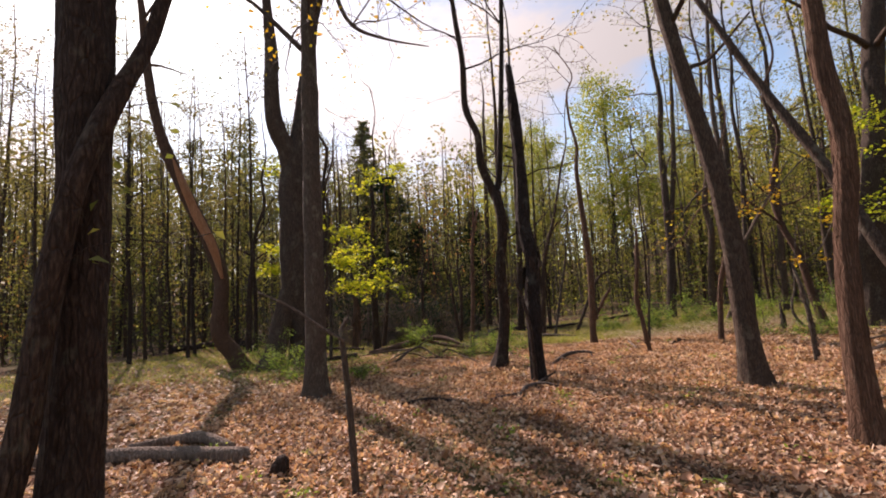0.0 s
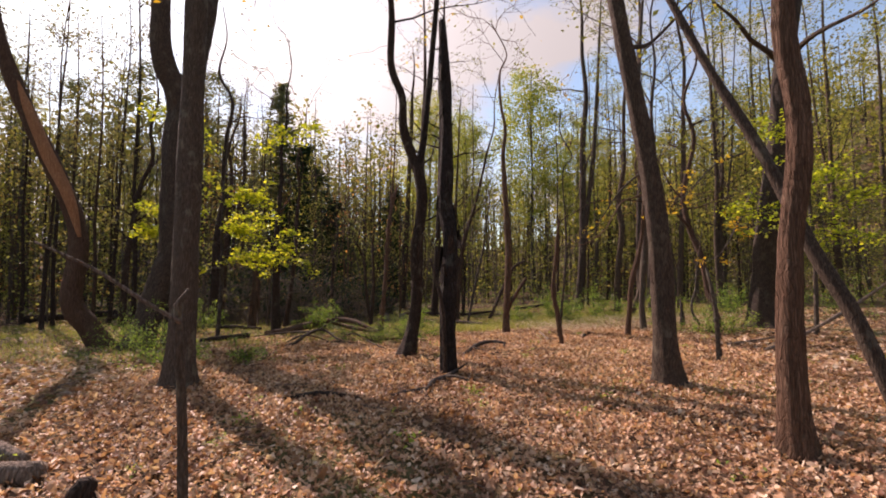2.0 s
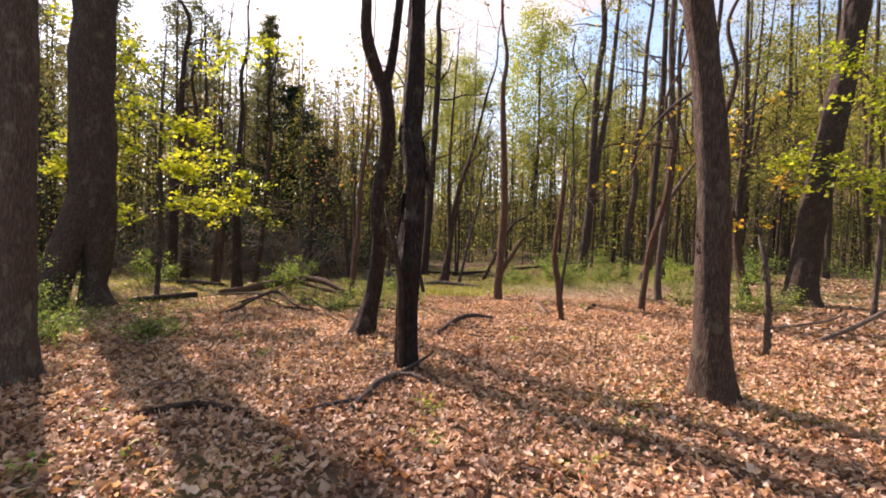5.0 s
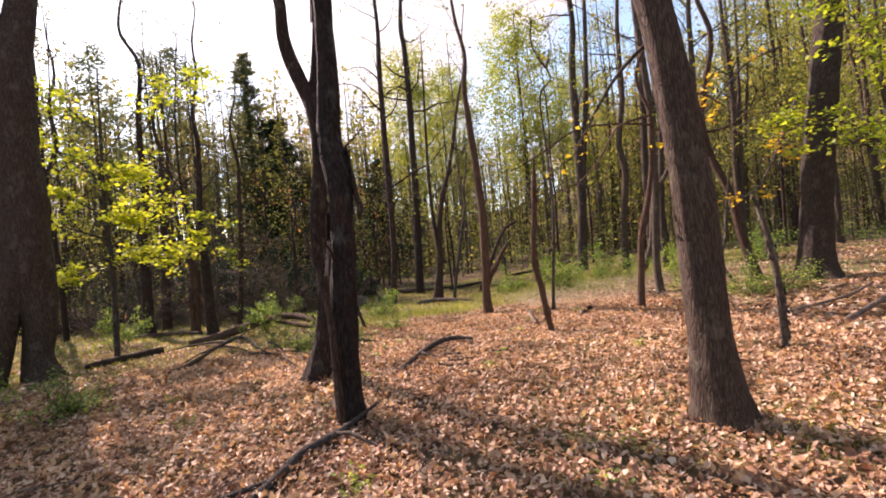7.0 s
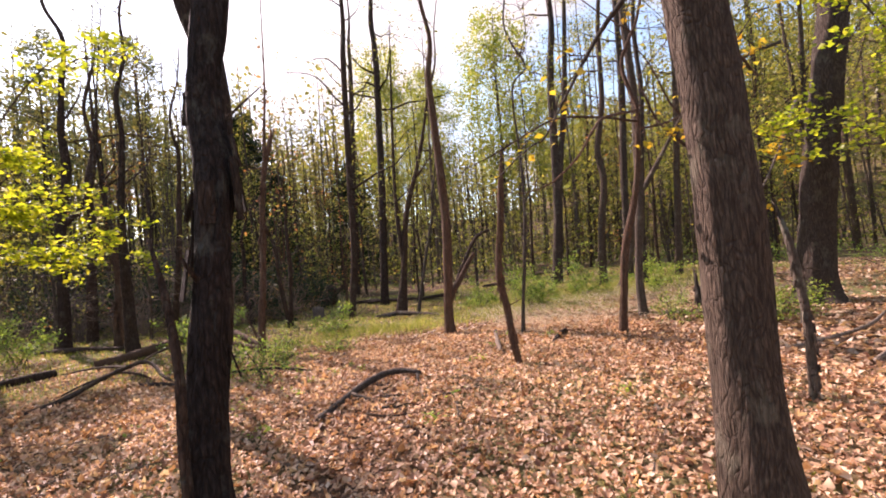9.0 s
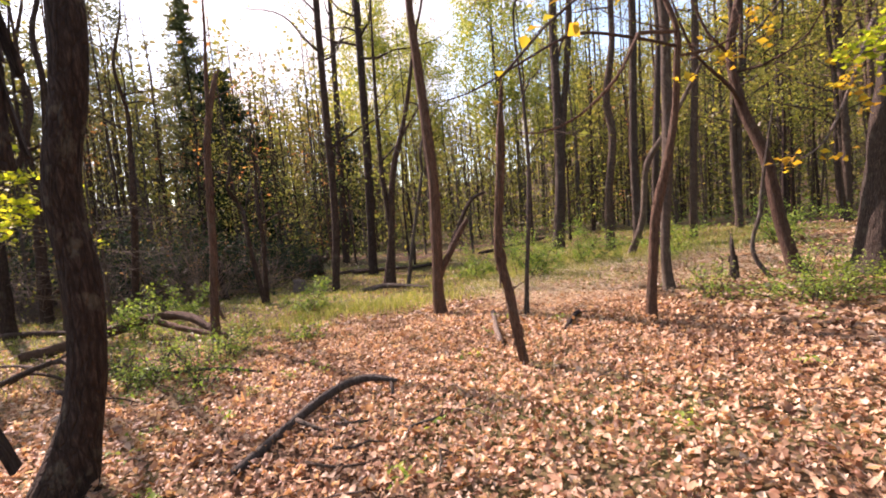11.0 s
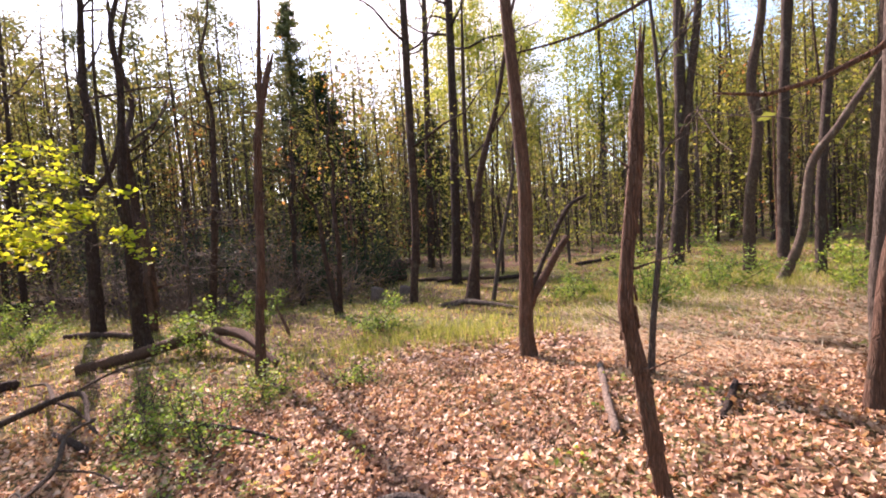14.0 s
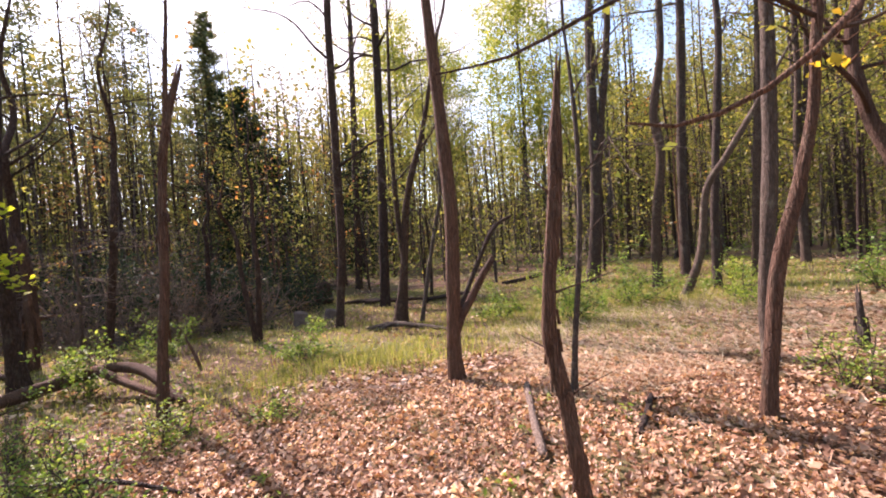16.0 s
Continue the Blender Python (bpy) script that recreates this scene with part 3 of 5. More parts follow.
# boughs of the straight oak that hang out over the path
OAK_BOUGHS = [[(0.05, 0.02, 6.3, 0.05), (0.6, -0.7, 6.2, 0.04), (0.75, -0.95, 5.6, 0.034), (0.97, -0.95, 5.1, 0.026), (1.45, -0.95, 4.85, 0.018), (2.0, -0.95, 4.7, 0.008)],
              [(0.05, 0.02, 6.6, 0.04), (0.9, -0.9, 5.85, 0.02), (1.4, -0.95, 5.5, 0.014), (1.95, -1.0, 5.0, 0.01), (2.4, -1.0, 4.75, 0.006)],
              [(0.05, 0.02, 5.9, 0.03), (0.3, -0.8, 5.3, 0.018), (0.25, -1.2, 4.9, 0.012), (0.2, -1.4, 4.3, 0.006)]]
woodland_tree("oak_tree", "large dark oak trunk with peeling bark beside the path", -2.08, 3.03,
              [(-0.01, -0.01, 0, 0.189), (0, 0, 0.37, 0.165), (0.02, 0.02, 1.28, 0.149), (0.02, 0.02, 2.38, 0.151), (0.02, 0.02, 3.37, 0.158), (0.03, 0.02, 3.82, 0.151)],
              BARK_DARK, 21, 15, [[(-0.20, -0.42, -0.05, 0.10), (-0.03, -0.32, 0.65, 0.078), (0.04, -0.25, 1.43, 0.075), (0.12, -0.17, 2.18, 0.072), (0.24, -0.01, 2.8, 0.065), (0.34, 0.17, 3.3, 0.052), (0.42, 0.27, 3.8, 0.045), (0.8, 0.8, 6.5, 0.02)]],
              6, 500, SPRING, 36)
split_tree = woodland_tree("leaning_tree", "leaning trunk with split orange heartwood above mossy ground", -5.1, 11.2,
              [(0.05, 0, 0, 0.221), (-0.20, -0.1, 0.4, 0.197), (-0.47, -0.24, 0.95, 0.184), (-0.42, -0.21, 2.14, 0.168), (-0.65, -0.33, 3.1, 0.164), (-1.17, -0.59, 4.47, 0.143), (-1.59, -0.8, 5.83, 0.119), (-1.8, -0.91, 7.22, 0.098), (-1.96, -0.98, 9.06, 0.074)],
              BARK_RED, 22, 11, (), 4, 200, SPRING, 18, low=6)
woodland_tree("oak_tree", "straight grey-brown oak trunk with a dark mossy foot", -1.90, 7.0,
              [(0, 0, 0, 0.2), (0, 0, 0.3, 0.163), (0.01, 0, 0.87, 0.143), (0.02, 0.01, 2.56, 0.139), (0.03, 0.01, 3.89, 0.124), (0.03, 0.01, 5.28, 0.115), (0.05, 0.02, 6.24, 0.108)],
              BARK_GREY, 23, 14, OAK_BOUGHS, 11, 480, YELLOW, 32, low=5.0, leaf_size=0.075)
woodland_tree("oak_tree", "stout oak standing on two splayed legs and forking high up", -4.03, 11.22,
              [(0.24, 0.17, 0, 0.289), (0.2, 0.15, 0.37, 0.2), (0.25, 0.18, 0.83, 0.23), (0.24, 0.17, 1.36, 0.255), (0.19, 0.14, 1.94, 0.323), (0.18, 0.13, 2.83, 0.332), (0.16, 0.12, 3.81, 0.327), (0.18, 0.13, 4.59, 0.323), (0.22, 0.16, 5.13, 0.281), (0.33, 0.25, 5.71, 0.211), (0.44, 0.32, 6.58, 0.194), (0.57, 0.42, 7.74, 0.176), (0.71, 0.52, 9.07, 0.145)],
              BARK_OAK, 24, 16, [[(-0.34, -0.38, -0.09, 0.323), (-0.21, -0.21, 0.41, 0.238), (-0.11, -0.09, 0.95, 0.238), (0, 0, 1.42, 0.246), (0.14, 0.09, 2.07, 0.221)],
                                 [(0.17, 0.13, 4.79, 0.255), (0.09, 0.06, 5.42, 0.246), (-0.09, -0.06, 5.86, 0.223), (-0.18, -0.13, 6.4, 0.211), (-0.19, -0.14, 7.24, 0.188), (-0.19, -0.14, 8.21, 0.152), (-0.42, -0.26, 11.67, 0.043)]],
              6, 600, SPRING, 28, low=8)
woodland_tree("forked_tree", "slim dark tree forking into two crooked stems", 0.88, 8.75,
              [(-0.02, 0.03, 0, 0.165), (0.09, 0.11, 0.36, 0.108), (0.15, 0.15, 0.67, 0.096), (0.178, 0.165, 1.0, 0.095), (0.185, 0.17, 1.3, 0.098), (0.15, 0.16, 1.62, 0.092), (0.17, 0.17, 1.93, 0.088), (0.23, 0.2, 2.24, 0.09), (0.265, 0.22, 2.55, 0.095), (0.265, 0.25, 2.85, 0.1), (0.2, 0.34, 3.3, 0.102)],
              BARK_BLACK, 26, 0, [[(0.2, 0.36, 3.2, 0.095), (-0.05, 0.4, 3.95, 0.08), (-0.08, 0.42, 4.55, 0.07), (-0.28, 0.45, 5.15, 0.066), (-0.28, 0.47, 6.2, 0.057), (-0.4, 0.5, 7.5, 0.05), (-0.5, 0.6, 10, 0.02)],
                                 [(0.2, 0.36, 3.25, 0.075), (0.31, 0.38, 3.8, 0.058), (0.47, 0.4, 5.5, 0.05), (0.6, 0.42, 7.3, 0.042), (0.7, 0.5, 10, 0.015)]], 9, 420, YELLOW, 28, low=5.2, limb_len=1.9, leaf_size=0.08)
black_snag = woodland_tree("dead_snag", "blackened broken dead trunk with ragged bark plates", 1.415, 7.41,
              [(-0.01, 0, 0, 0.13), (-0.02, 0.03, 0.3, 0.115), (-0.01, 0.12, 0.98, 0.108), (0.05, 0.28, 1.97, 0.116), (-0.02, 0.36, 2.44, 0.104), (0.02, 0.46, 3.31, 0.097), (0.01, 0.54, 4.2, 0.083), (-0.03, 0.6, 5.2, 0.06)],
              BARK_BLACK, 27, 0, (), 0, 0, None, 30, 0.07, 0.4, "dead tree", True, lump=0.2)
leaning = woodland_tree("leaning_oak", "leaning oak trunk with furrowed bark and a wide foot", 4.0, 6.4,
              [(0, 0, 0, 0.191), (-0.03, 0.02, 0.3, 0.152), (-0.035, 0.04, 0.72, 0.135), (-0.045, 0.06, 1.6, 0.126), (-0.095, 0.09, 2.4, 0.119), (-0.23, 0.16, 3.5, 0.113), (-0.37, 0.22, 4.42, 0.109), (-0.50, 0.3, 5.52, 0.103)],
              BARK_OAK, 28, 14, [[(-0.3, 0.2, 3.9, 0.039), (-0.1, 0.5, 4.5, 0.035), (0.4, 0.8, 4.8, 0.027), (1.2, 1.0, 5.6, 0.016)]], 7, 500, SPRING, 36, 0.04, low=4.8)
woodland_tree("oak_tree", "shaggy brown tree trunk with long loose bark ridges", 3.547, 4.19,
              [(-0.01, 0.01, 0, 0.128), (-0.02, 0.02, 0.3, 0.099), (-0.02, 0.02, 1.0, 0.087), (0, 0, 1.6, 0.081), (0.05, -0.05, 2.15, 0.079), (0.06, -0.06, 2.65, 0.079), (0.02, -0.02, 3.15, 0.074), (0.02, -0.02, 3.75, 0.068)],
              BARK_RED, 29, 12, (), 6, 300, SPRING, 40, 0.07, low=4.6)
woodland_tree("leaning_dead_tree", "thin dead trunk leaning across the other trees", 4.6, 4.35,
              [(0.07, -0.08, 0, 0.068), (0, 0.02, 0.32, 0.068), (-0.14, 0.18, 1.0, 0.064), (-0.31, 0.39, 1.62, 0.061), (-0.5, 0.64, 2.5, 0.053), (-0.74, 0.92, 3.35, 0.045), (-0.99, 1.2, 4.3, 0.038), (-2.0, 2.2, 8, 0.012)], BARK_OAK, 30, 0, (), 0, 0, None, 16, 0.03, 0.2, "dead tree")
old_oak = woodland_tree("oak_tree", "massive old oak trunk with spreading roots", 9.3, 10.85,
              [(0, 0, 0, 0.381), (0, 0, 0.28, 0.299), (0.03, -0.02, 0.95, 0.245), (0.14, -0.12, 2.41, 0.228), (0.36, -0.3, 4.5, 0.201), (0.55, -0.45, 6.7, 0.194), (0.8, -0.66, 8.8, 0.184)],
              BARK_OAK, 31, 18, (), 10, 1500, SPRING, 36, 0.04, 0.6, low=6, limb_len=4)
woodland_tree("young_tree", "reddish young trunk standing in fresh grass", 3.74, 13.1,
              [(0.03, 0, 0, 0.11), (0.01, 0, 0.41, 0.089), (0.05, -0.01, 1.11, 0.086), (0.09, -0.01, 2.15, 0.082), (0.05, -0.01, 3.18, 0.075), (0, 0, 4.13, 0.065), (-0.03, 0, 4.9, 0.055)],
              BARK_RED, 32, 8.5, [[(0.02, 0, 0.5, 0.05), (0.12, -0.02, 0.8, 0.055), (0.24, -0.03, 0.98, 0.052), (0.44, -0.06, 1.33, 0.046), (0.56, -0.07, 1.5, 0.035)]], 6, 140, SPRING, 22)
woodland_tree("dead_snag", "thin charred dead stem tapering to a point", 4.03, 9.96,
              [(0.03, -0.01, 0, 0.04), (-0.03, 0.01, 0.33, 0.043), (-0.07, 0.03, 0.72, 0.041), (-0.13, 0.05, 1.04, 0.04), (-0.12, 0.05, 1.31, 0.038), (-0.09, 0.04, 1.56, 0.037), (-0.06, 0.02, 1.84, 0.037), (-0.04, 0.02, 2.08, 0.039), (-0.03, 0.01, 2.26, 0.03), (-0.01, 0.01, 2.44, 0.013)],
              BARK_RED, 33, 0, (), 0, 0, None, 22, 0.07, 0.0, "dead tree", True, lump=0.12)
woodland_tree("sapling", "slender sapling with a few fine twigs", 4.75, 11.88,
              [(0.01, 0, 0, 0.039), (0.05, -0.02, 0.52, 0.029), (0.13, -0.05, 1.34, 0.029), (0.18, -0.07, 2.14, 0.025), (0.17, -0.07, 2.94, 0.02), (0.13, -0.05, 3.73, 0.014)],
              BARK_GREY, 34, 5.5, (), 5, 50, SPRING, 12, low=1.8, limb_len=1.0)
woodland_tree("young_tree", "reddish slanting trunk with long thin side branches", 5.92, 10.78,
              [(-0.01, 0.01, 0, 0.068), (0.01, 0, 0.3, 0.056), (0.03, -0.02, 0.6, 0.053), (0.07, -0.07, 1.2, 0.056), (0.19, -0.17, 1.83, 0.046), (0.26, -0.24, 2.36, 0.039), (0.29, -0.26, 2.85, 0.036), (0.3, -0.27, 3.2, 0.032)],
              BARK_RED, 35, 6.5, [[(0.28, -0.27, 3.16, 0.02), (-0.62, -1.03, 2.86, 0.017), (-1.22, -1.83, 2.51, 0.014), (-1.57, -2.13, 2.16, 0.011), (-1.80, -2.07, 1.96, 0.009), (-1.94, -2.06, 1.90, 0.008), (-2.08, -2.06, 1.87, 0.006), (-2.23, -2.08, 1.88, 0.003)],
                                  [(0.28, -0.27, 3.01, 0.018), (-0.52, -0.68, 2.96, 0.015), (-1.32, -1.18, 2.81, 0.012), (-1.89, -1.47, 2.52, 0.009), (-2.09, -1.53, 2.41, 0.008), (-2.38, -1.55, 2.27, 0.006), (-2.67, -1.64, 2.18, 0.003)],
                                  [(0.3, -0.27, 2.9, 0.017), (0.8, -0.2, 3.0, 0.014), (1.5, 0.0, 3.3, 0.008)]], 3, 60, YELLOW, 22, leaf_size=0.11)
woodland_tree("young_tree", "straight pale grey trunk behind a reddish one", 6.98, 11.85,
              [(-0.03, 0.03, 0, 0.082), (-0.05, 0.05, 0.7, 0.066), (0.02, -0.02, 2.0, 0.07), (0.05, -0.04, 3.18, 0.067), (0.05, -0.05, 3.8, 0.067)],
              BARK_GREY, 36, 13, (), 7, 350, SPRING, 20, low=4)
woodland_tree("crooked_tree", "crooked bare trunk bending away and back again", 8.6, 11.6,
              [(0.12, -0.13, 0, 0.122), (0.05, -0.05, 0.3, 0.096), (-0.04, 0.04, 0.92, 0.081), (-0.13, 0.14, 1.76, 0.074), (-0.29, 0.32, 2.47, 0.068), (-0.37, 0.41, 3.25, 0.062), (-0.31, 0.35, 3.81, 0.056)],
              BARK_RED, 37, 9, [[(-0.29, 0.32, 2.5, 0.032), (-0.7, 0.1, 2.75, 0.026), (-1.3, 0.0, 3.2, 0.019), (-1.6, 0, 3.9, 0.013)]], 7, 150, SPRING, 20, low=2.6)
woodland_tree("twin_tree", "tall grey tree dividing into two upright stems", 9.3, 21.1,
              [(0, 0, 0, 0.208), (0.22, -0.1, 2.6, 0.168), (0.28, -0.12, 5.6, 0.144), (0.33, -0.15, 8.0, 0.128)],
              BARK_OAK, 38, 18, [[(0.2, -0.1, 2.5, 0.136), (0.45, -0.2, 4.7, 0.116), (0.8, -0.35, 7.9, 0.096), (1.3, -0.5, 16, 0.024)]], 9, 1300, SPRING, 18, low=6)
woodland_tree("oak_tree", "wavy grey trunk rising from green undergrowth", 9.64, 18.25,
              [(0.03, -0.02, 0, 0.136), (0.06, -0.04, 1.59, 0.113), (0.23, -0.14, 3.28, 0.108), (0.14, -0.09, 4.35, 0.102), (0.33, -0.2, 5.72, 0.085), (0.36, -0.22, 6.48, 0.079)],
              BARK_OAK, 39, 15, (), 8, 900, SPRING, 16, low=5)
woodland_tree("oak_tree", "straight dark trunk among the undergrowth", 11.6, 19.9,
              [(0, 0, 0, 0.136), (0.05, 0, 3.0, 0.124), (0.2, -0.1, 7.0, 0.116)], BARK_OAK, 40, 17, (), 8, 900, SPRING, 14, low=6)
woodland_tree("oak_tree", "straight brown trunk beside an arching stem", 10.25, 16.9,
              [(0, 0, 0, 0.099), (0.04, 0, 1.74, 0.086), (0.16, -0.1, 4.03, 0.081), (0.25, -0.15, 5.7, 0.071)], BARK_OAK, 41, 15, (), 8, 700, SPRING, 14, low=5)
woodland_tree("arching_dead_tree", "arching dead stem leaning out of the undergrowth", 9.3, 16.7,
              [(0, 0, 0, 0.092), (0.3, -0.2, 0.91, 0.082), (0.44, -0.3, 2.23, 0.073), (0.76, -0.52, 2.88, 0.069), (1.15, -0.8, 3.7, 0.051), (1.9, -1.2, 5.2, 0.014)], BARK_GREY, 42, 0, (), 0, 0, None, 14)
woodland_tree("oak_tree", "dark upright trunk at the edge of the wood", 12.1, 17.9,
              [(0, 0, 0, 0.115), (0.1, -0.1, 2.9, 0.097), (0.24, -0.2, 6.0, 0.093)], BARK_OAK, 43, 16, (), 8, 900, SPRING, 14, low=5)
woodland_tree("young_tree", "slim brown trunk with two broken forks", 0.40, 12.9,
              [(0.02, 0.01, 0, 0.068), (0.07, 0.03, 0.71, 0.053), (0.13, 0.06, 1.38, 0.049), (0.2, 0.1, 2.72, 0.047), (0.28, 0.14, 3.32, 0.045), (0.38, 0.19, 3.75, 0.038)],
              BARK_RED, 44, 0, [[(0.26, 0.13, 3.2, 0.034), (0.30, 0.15, 3.9, 0.027), (0.36, 0.2, 4.9, 0.017), (0.4, 0.2, 7, 0.009)]], 0, 24, RUST, 18, broken=True, flare=0.2)
woodland_tree("young_tree", "dark slanting trunk above a fallen log", -2.62, 15.1,
              [(0, 0, 0, 0.137), (-0.02, -0.02, 0.81, 0.108), (-0.03, -0.03, 1.57, 0.099), (-0.04, -0.04, 2.87, 0.072), (0.05, 0.03, 4.53, 0.054)],
              BARK_DARK, 45, 9, [[(-0.03, -0.03, 2.0, 0.043), (-0.4, 0.1, 3.2, 0.036), (-0.5, 0.2, 5.0, 0.022), (-0.3, 0.3, 7.5, 0.007)]], 6, 60, OLIVE, 16, low=3)
woodland_tree("young_tree", "short dark trunk of a small bare tree", -2.92, 17.77,
              [(0, 0, 0, 0.086), (0.17, 0.1, 1.55, 0.076), (0.27, 0.16, 2.82, 0.071)], BARK_DARK, 46, 8, (), 6, 100, OLIVE, 12, low=2.5)
woodland_tree("sapling", "thin bare stem standing in dry grass", -0.05, 17.9,
              [(0.1, 0, 0, 0.066), (-0.1, 0, 1.34, 0.055), (-0.15, 0, 2.12, 0.05)], BARK_DARK, 47, 4, (), 4, 30, RUST, 10, low=1.6, limb_len=1.2)
woodland_tree("sapling", "thin dark stem in a pair of bare saplings", 0.0, 18.1,
              [(0.02, 0, 0, 0.066), (0.12, 0, 1.32, 0.06), (0.1, 0, 2.36, 0.05)], BARK_DARK, 48, 5, (), 5, 40, OLIVE, 10, low=1.8, limb_len=1.2)
woodland_tree("young_tree", "tall thin dark trunk with sparse twigs", 1.7, 19.0,
              [(0, 0, 0, 0.1), (0.2, 0.02, 1.99, 0.098), (0.24, 0.02, 4.4, 0.095), (0.3, 0.03, 7.87, 0.085)], BARK_DARK, 49, 15, (), 10, 350, SPRING, 12, low=3.5)
woodland_tree("young_tree", "dark multi-stemmed tree on a root mound", 3.2, 18.8,
              [(0, 0, 0, 0.178), (0.2, 0, 1.44, 0.1), (0.4, 0.02, 3.11, 0.089), (0.86, 0.03, 4.6, 0.062)], BARK_DARK, 50, 10, [[(0.2, 0, 1.4, 0.07), (0.1, 0.1, 4, 0.055), (0.3, 0, 9, 0.015)]], 7, 150, SPRING, 14, low=3)
woodland_tree("sapling", "thin slanting sapling on a root mound", 3.7, 18.6,
              [(0, 0, 0, 0.054), (0.36, -0.02, 1.67, 0.047), (0.67, -0.03, 3.02, 0.045)], BARK_GREY, 51, 6, (), 5, 60, SPRING, 8, low=2, limb_len=1.2)
woodland_tree("oak_tree", "tall dark trunk with high thin branches", 2.8, 22.2,
              [(0, 0, 0, 0.16), (0.2, 0, 4.0, 0.132), (0.35, 0, 9.3, 0.114)], BARK_DARK, 52, 17, (), 9, 700, SPRING, 12, low=6)
woodland_tree("dead_stub", "broken leaning dead stem stripped of its bark", 5.69, 7.73,
              [(0.01, -0.01, 0, 0.038), (0, 0, 0.65, 0.033), (-0.04, 0.03, 1.12, 0.03), (-0.07, 0.06, 1.34, 0.022)], BARK_GREY, 53, 0, (), 0, 0, None, 14, 0.06, 0.1, "dead tree", True)
woodland_tree("young_tree", "short reddish dead trunk in the shade", -3.85, 17.0,
              [(0.02, 0, 0, 0.14), (0.1, 0.04, 1.4, 0.116), (0.05, 0.02, 2.4, 0.09)], BARK_RED, 54, 0, (), 0, 0, None, 12, broken=True)
woodland_tree("young_tree", "thin dark trunk in the shaded hollow", -5.53, 19.0,
              [(0, 0, 0, 0.136), (0.08, 0.04, 1.9, 0.125), (0.16, 0.08, 3.35, 0.1)], BARK_DARK, 55, 9, (), 6, 120, OLIVE, 12, low=3)
stake = woodland_tree("dead_stake", "thin dead sapling stake snapped at the top", -0.52, 3.70,
              [(0.02, 0, 0, 0.028), (0, 0, 0.51, 0.026), (-0.03, 0, 0.96, 0.024), (-0.05, 0, 1.21, 0.019), (0, 0.01, 1.29, 0.013)], BARK_GREY, 56, 0, (), 0, 0, None, 10, 0.05, 0.0, "dead stem")
woodland_tree("dead_stub", "short broken stub among twigs", 7.9, 11.8,
              [(0.03, -0.03, 0, 0.049), (0.02, -0.02, 0.32, 0.038), (0.01, -0.01, 0.56, 0.021)], BARK_GREY, 57, 0, (), 0, 0, None, 12, 0.08, 0.2, "dead stem", True)
woodland_tree("crooked_sapling", "thin crooked stem curling out of the ground", 8.1, 11.4,
              [(0.1, -0.1, 0, 0.029), (-0.08, 0.08, 0.3, 0.029), (-0.1, 0.11, 0.58, 0.027), (-0.03, 0.04, 0.95, 0.026), (-0.01, 0.01, 1.34, 0.023), (0.1, -0.1, 2.4, 0.01)], BARK_GREY, 58, 0, (), 0, 0, None, 10, flare=0.0)
sprig(leaning, [(-0.12, 0.10, 2.75, 0.018), (-0.35, 0.4, 2.5, 0.013), (-0.6, 0.7, 2.0, 0.005)], BARK_GREY, 40, YELLOW, 61, 0.055)
sprig(leaning, [(-0.05, 0.1, 2.2, 0.014), (0.3, 0.35, 2.35, 0.011), (0.7, 0.6, 2.3, 0.005)], BARK_GREY, 30, YELLOW, 62, 0.055)
sprig(old_oak, [(-0.2, -0.1, 3.2, 0.03), (-0.8, -0.3, 2.4, 0.02), (-1.3, -0.4, 1.75, 0.012), (-1.75, -0.4, 1.5, 0.005)], DEADWOOD, 90, YELLOW, 63, 0.10, 8, 0.5)
sprig(old_oak, [(-0.2, 0.1, 4.2, 0.03), (-1.2, -0.2, 3.8, 0.02), (-2.2, -0.5, 3.0, 0.012), (-2.8, -0.6, 2.6, 0.005)], BARK_GREY, 90, YELLOW, 64, 0.10, 8, 0.5)
part("split_wood", tube([(-0.33, -0.33, 2.2, 0.03), (-0.52, -0.42, 3.0, 0.10), (-0.84, -0.56, 3.8, 0.105), (-1.1, -0.66, 4.5, 0.09), (-1.34, -0.76, 5.2, 0.03)], np.random.default_rng(65), 16, 0.1, 0.08, 0.06), SPLIT_WOOD, split_tree, "bare orange heartwood where the trunk split")
part("torn_wood", tube([(0.085, 0.15, 1.66, 0.008), (0.10, 0.18, 1.8, 0.022), (0.105, 0.2, 1.92, 0.018), (0.09, 0.23, 2.06, 0.006)], np.random.default_rng(68), 10, 0.04, 0.1, 0.06), SPLIT_WOOD, black_snag, "bare orange wood where bark tore off")
sprig_line = [(-0.02, -0.02, 1.12, 0.010), (-0.16, -0.09, 1.23, 0.011), (-0.36, -0.19, 1.40, 0.009), (-0.56, -0.28, 1.52, 0.005)]
part("side_branch", tube(sprig_line, np.random.default_rng(66), 8, 0.05, 0.06, 0.04), DEADWOOD, stake, "bare grey twig")
woodland_tree("dead_sapling", "thin reddish dead sapling leaning on a black snag", 1.34, 7.29,
              [(0, 0, 0, 0.03), (-0.02, 0.01, 0.46, 0.029), (-0.03, 0.05, 0.85, 0.026), (-0.10, 0.12, 1.25, 0.021), (-0.2, 0.2, 1.6, 0.010)], BARK_DARK, 67, 0, (), 0, 0, None, 12, 0.05, 0.1, "dead tree")
woodland_tree("young_tree", "dark trunk on the edge of the shaded hollow", -8.08, 17.52,
              [(0, 0, 0, 0.11), (0.02, 0.02, 1.31, 0.1), (0.07, 0.08, 2.69, 0.09), (0.25, 0.27, 4.74, 0.07)], BARK_DARK, 68, 10, (), 7, 90, OLIVE, 14, low=3)
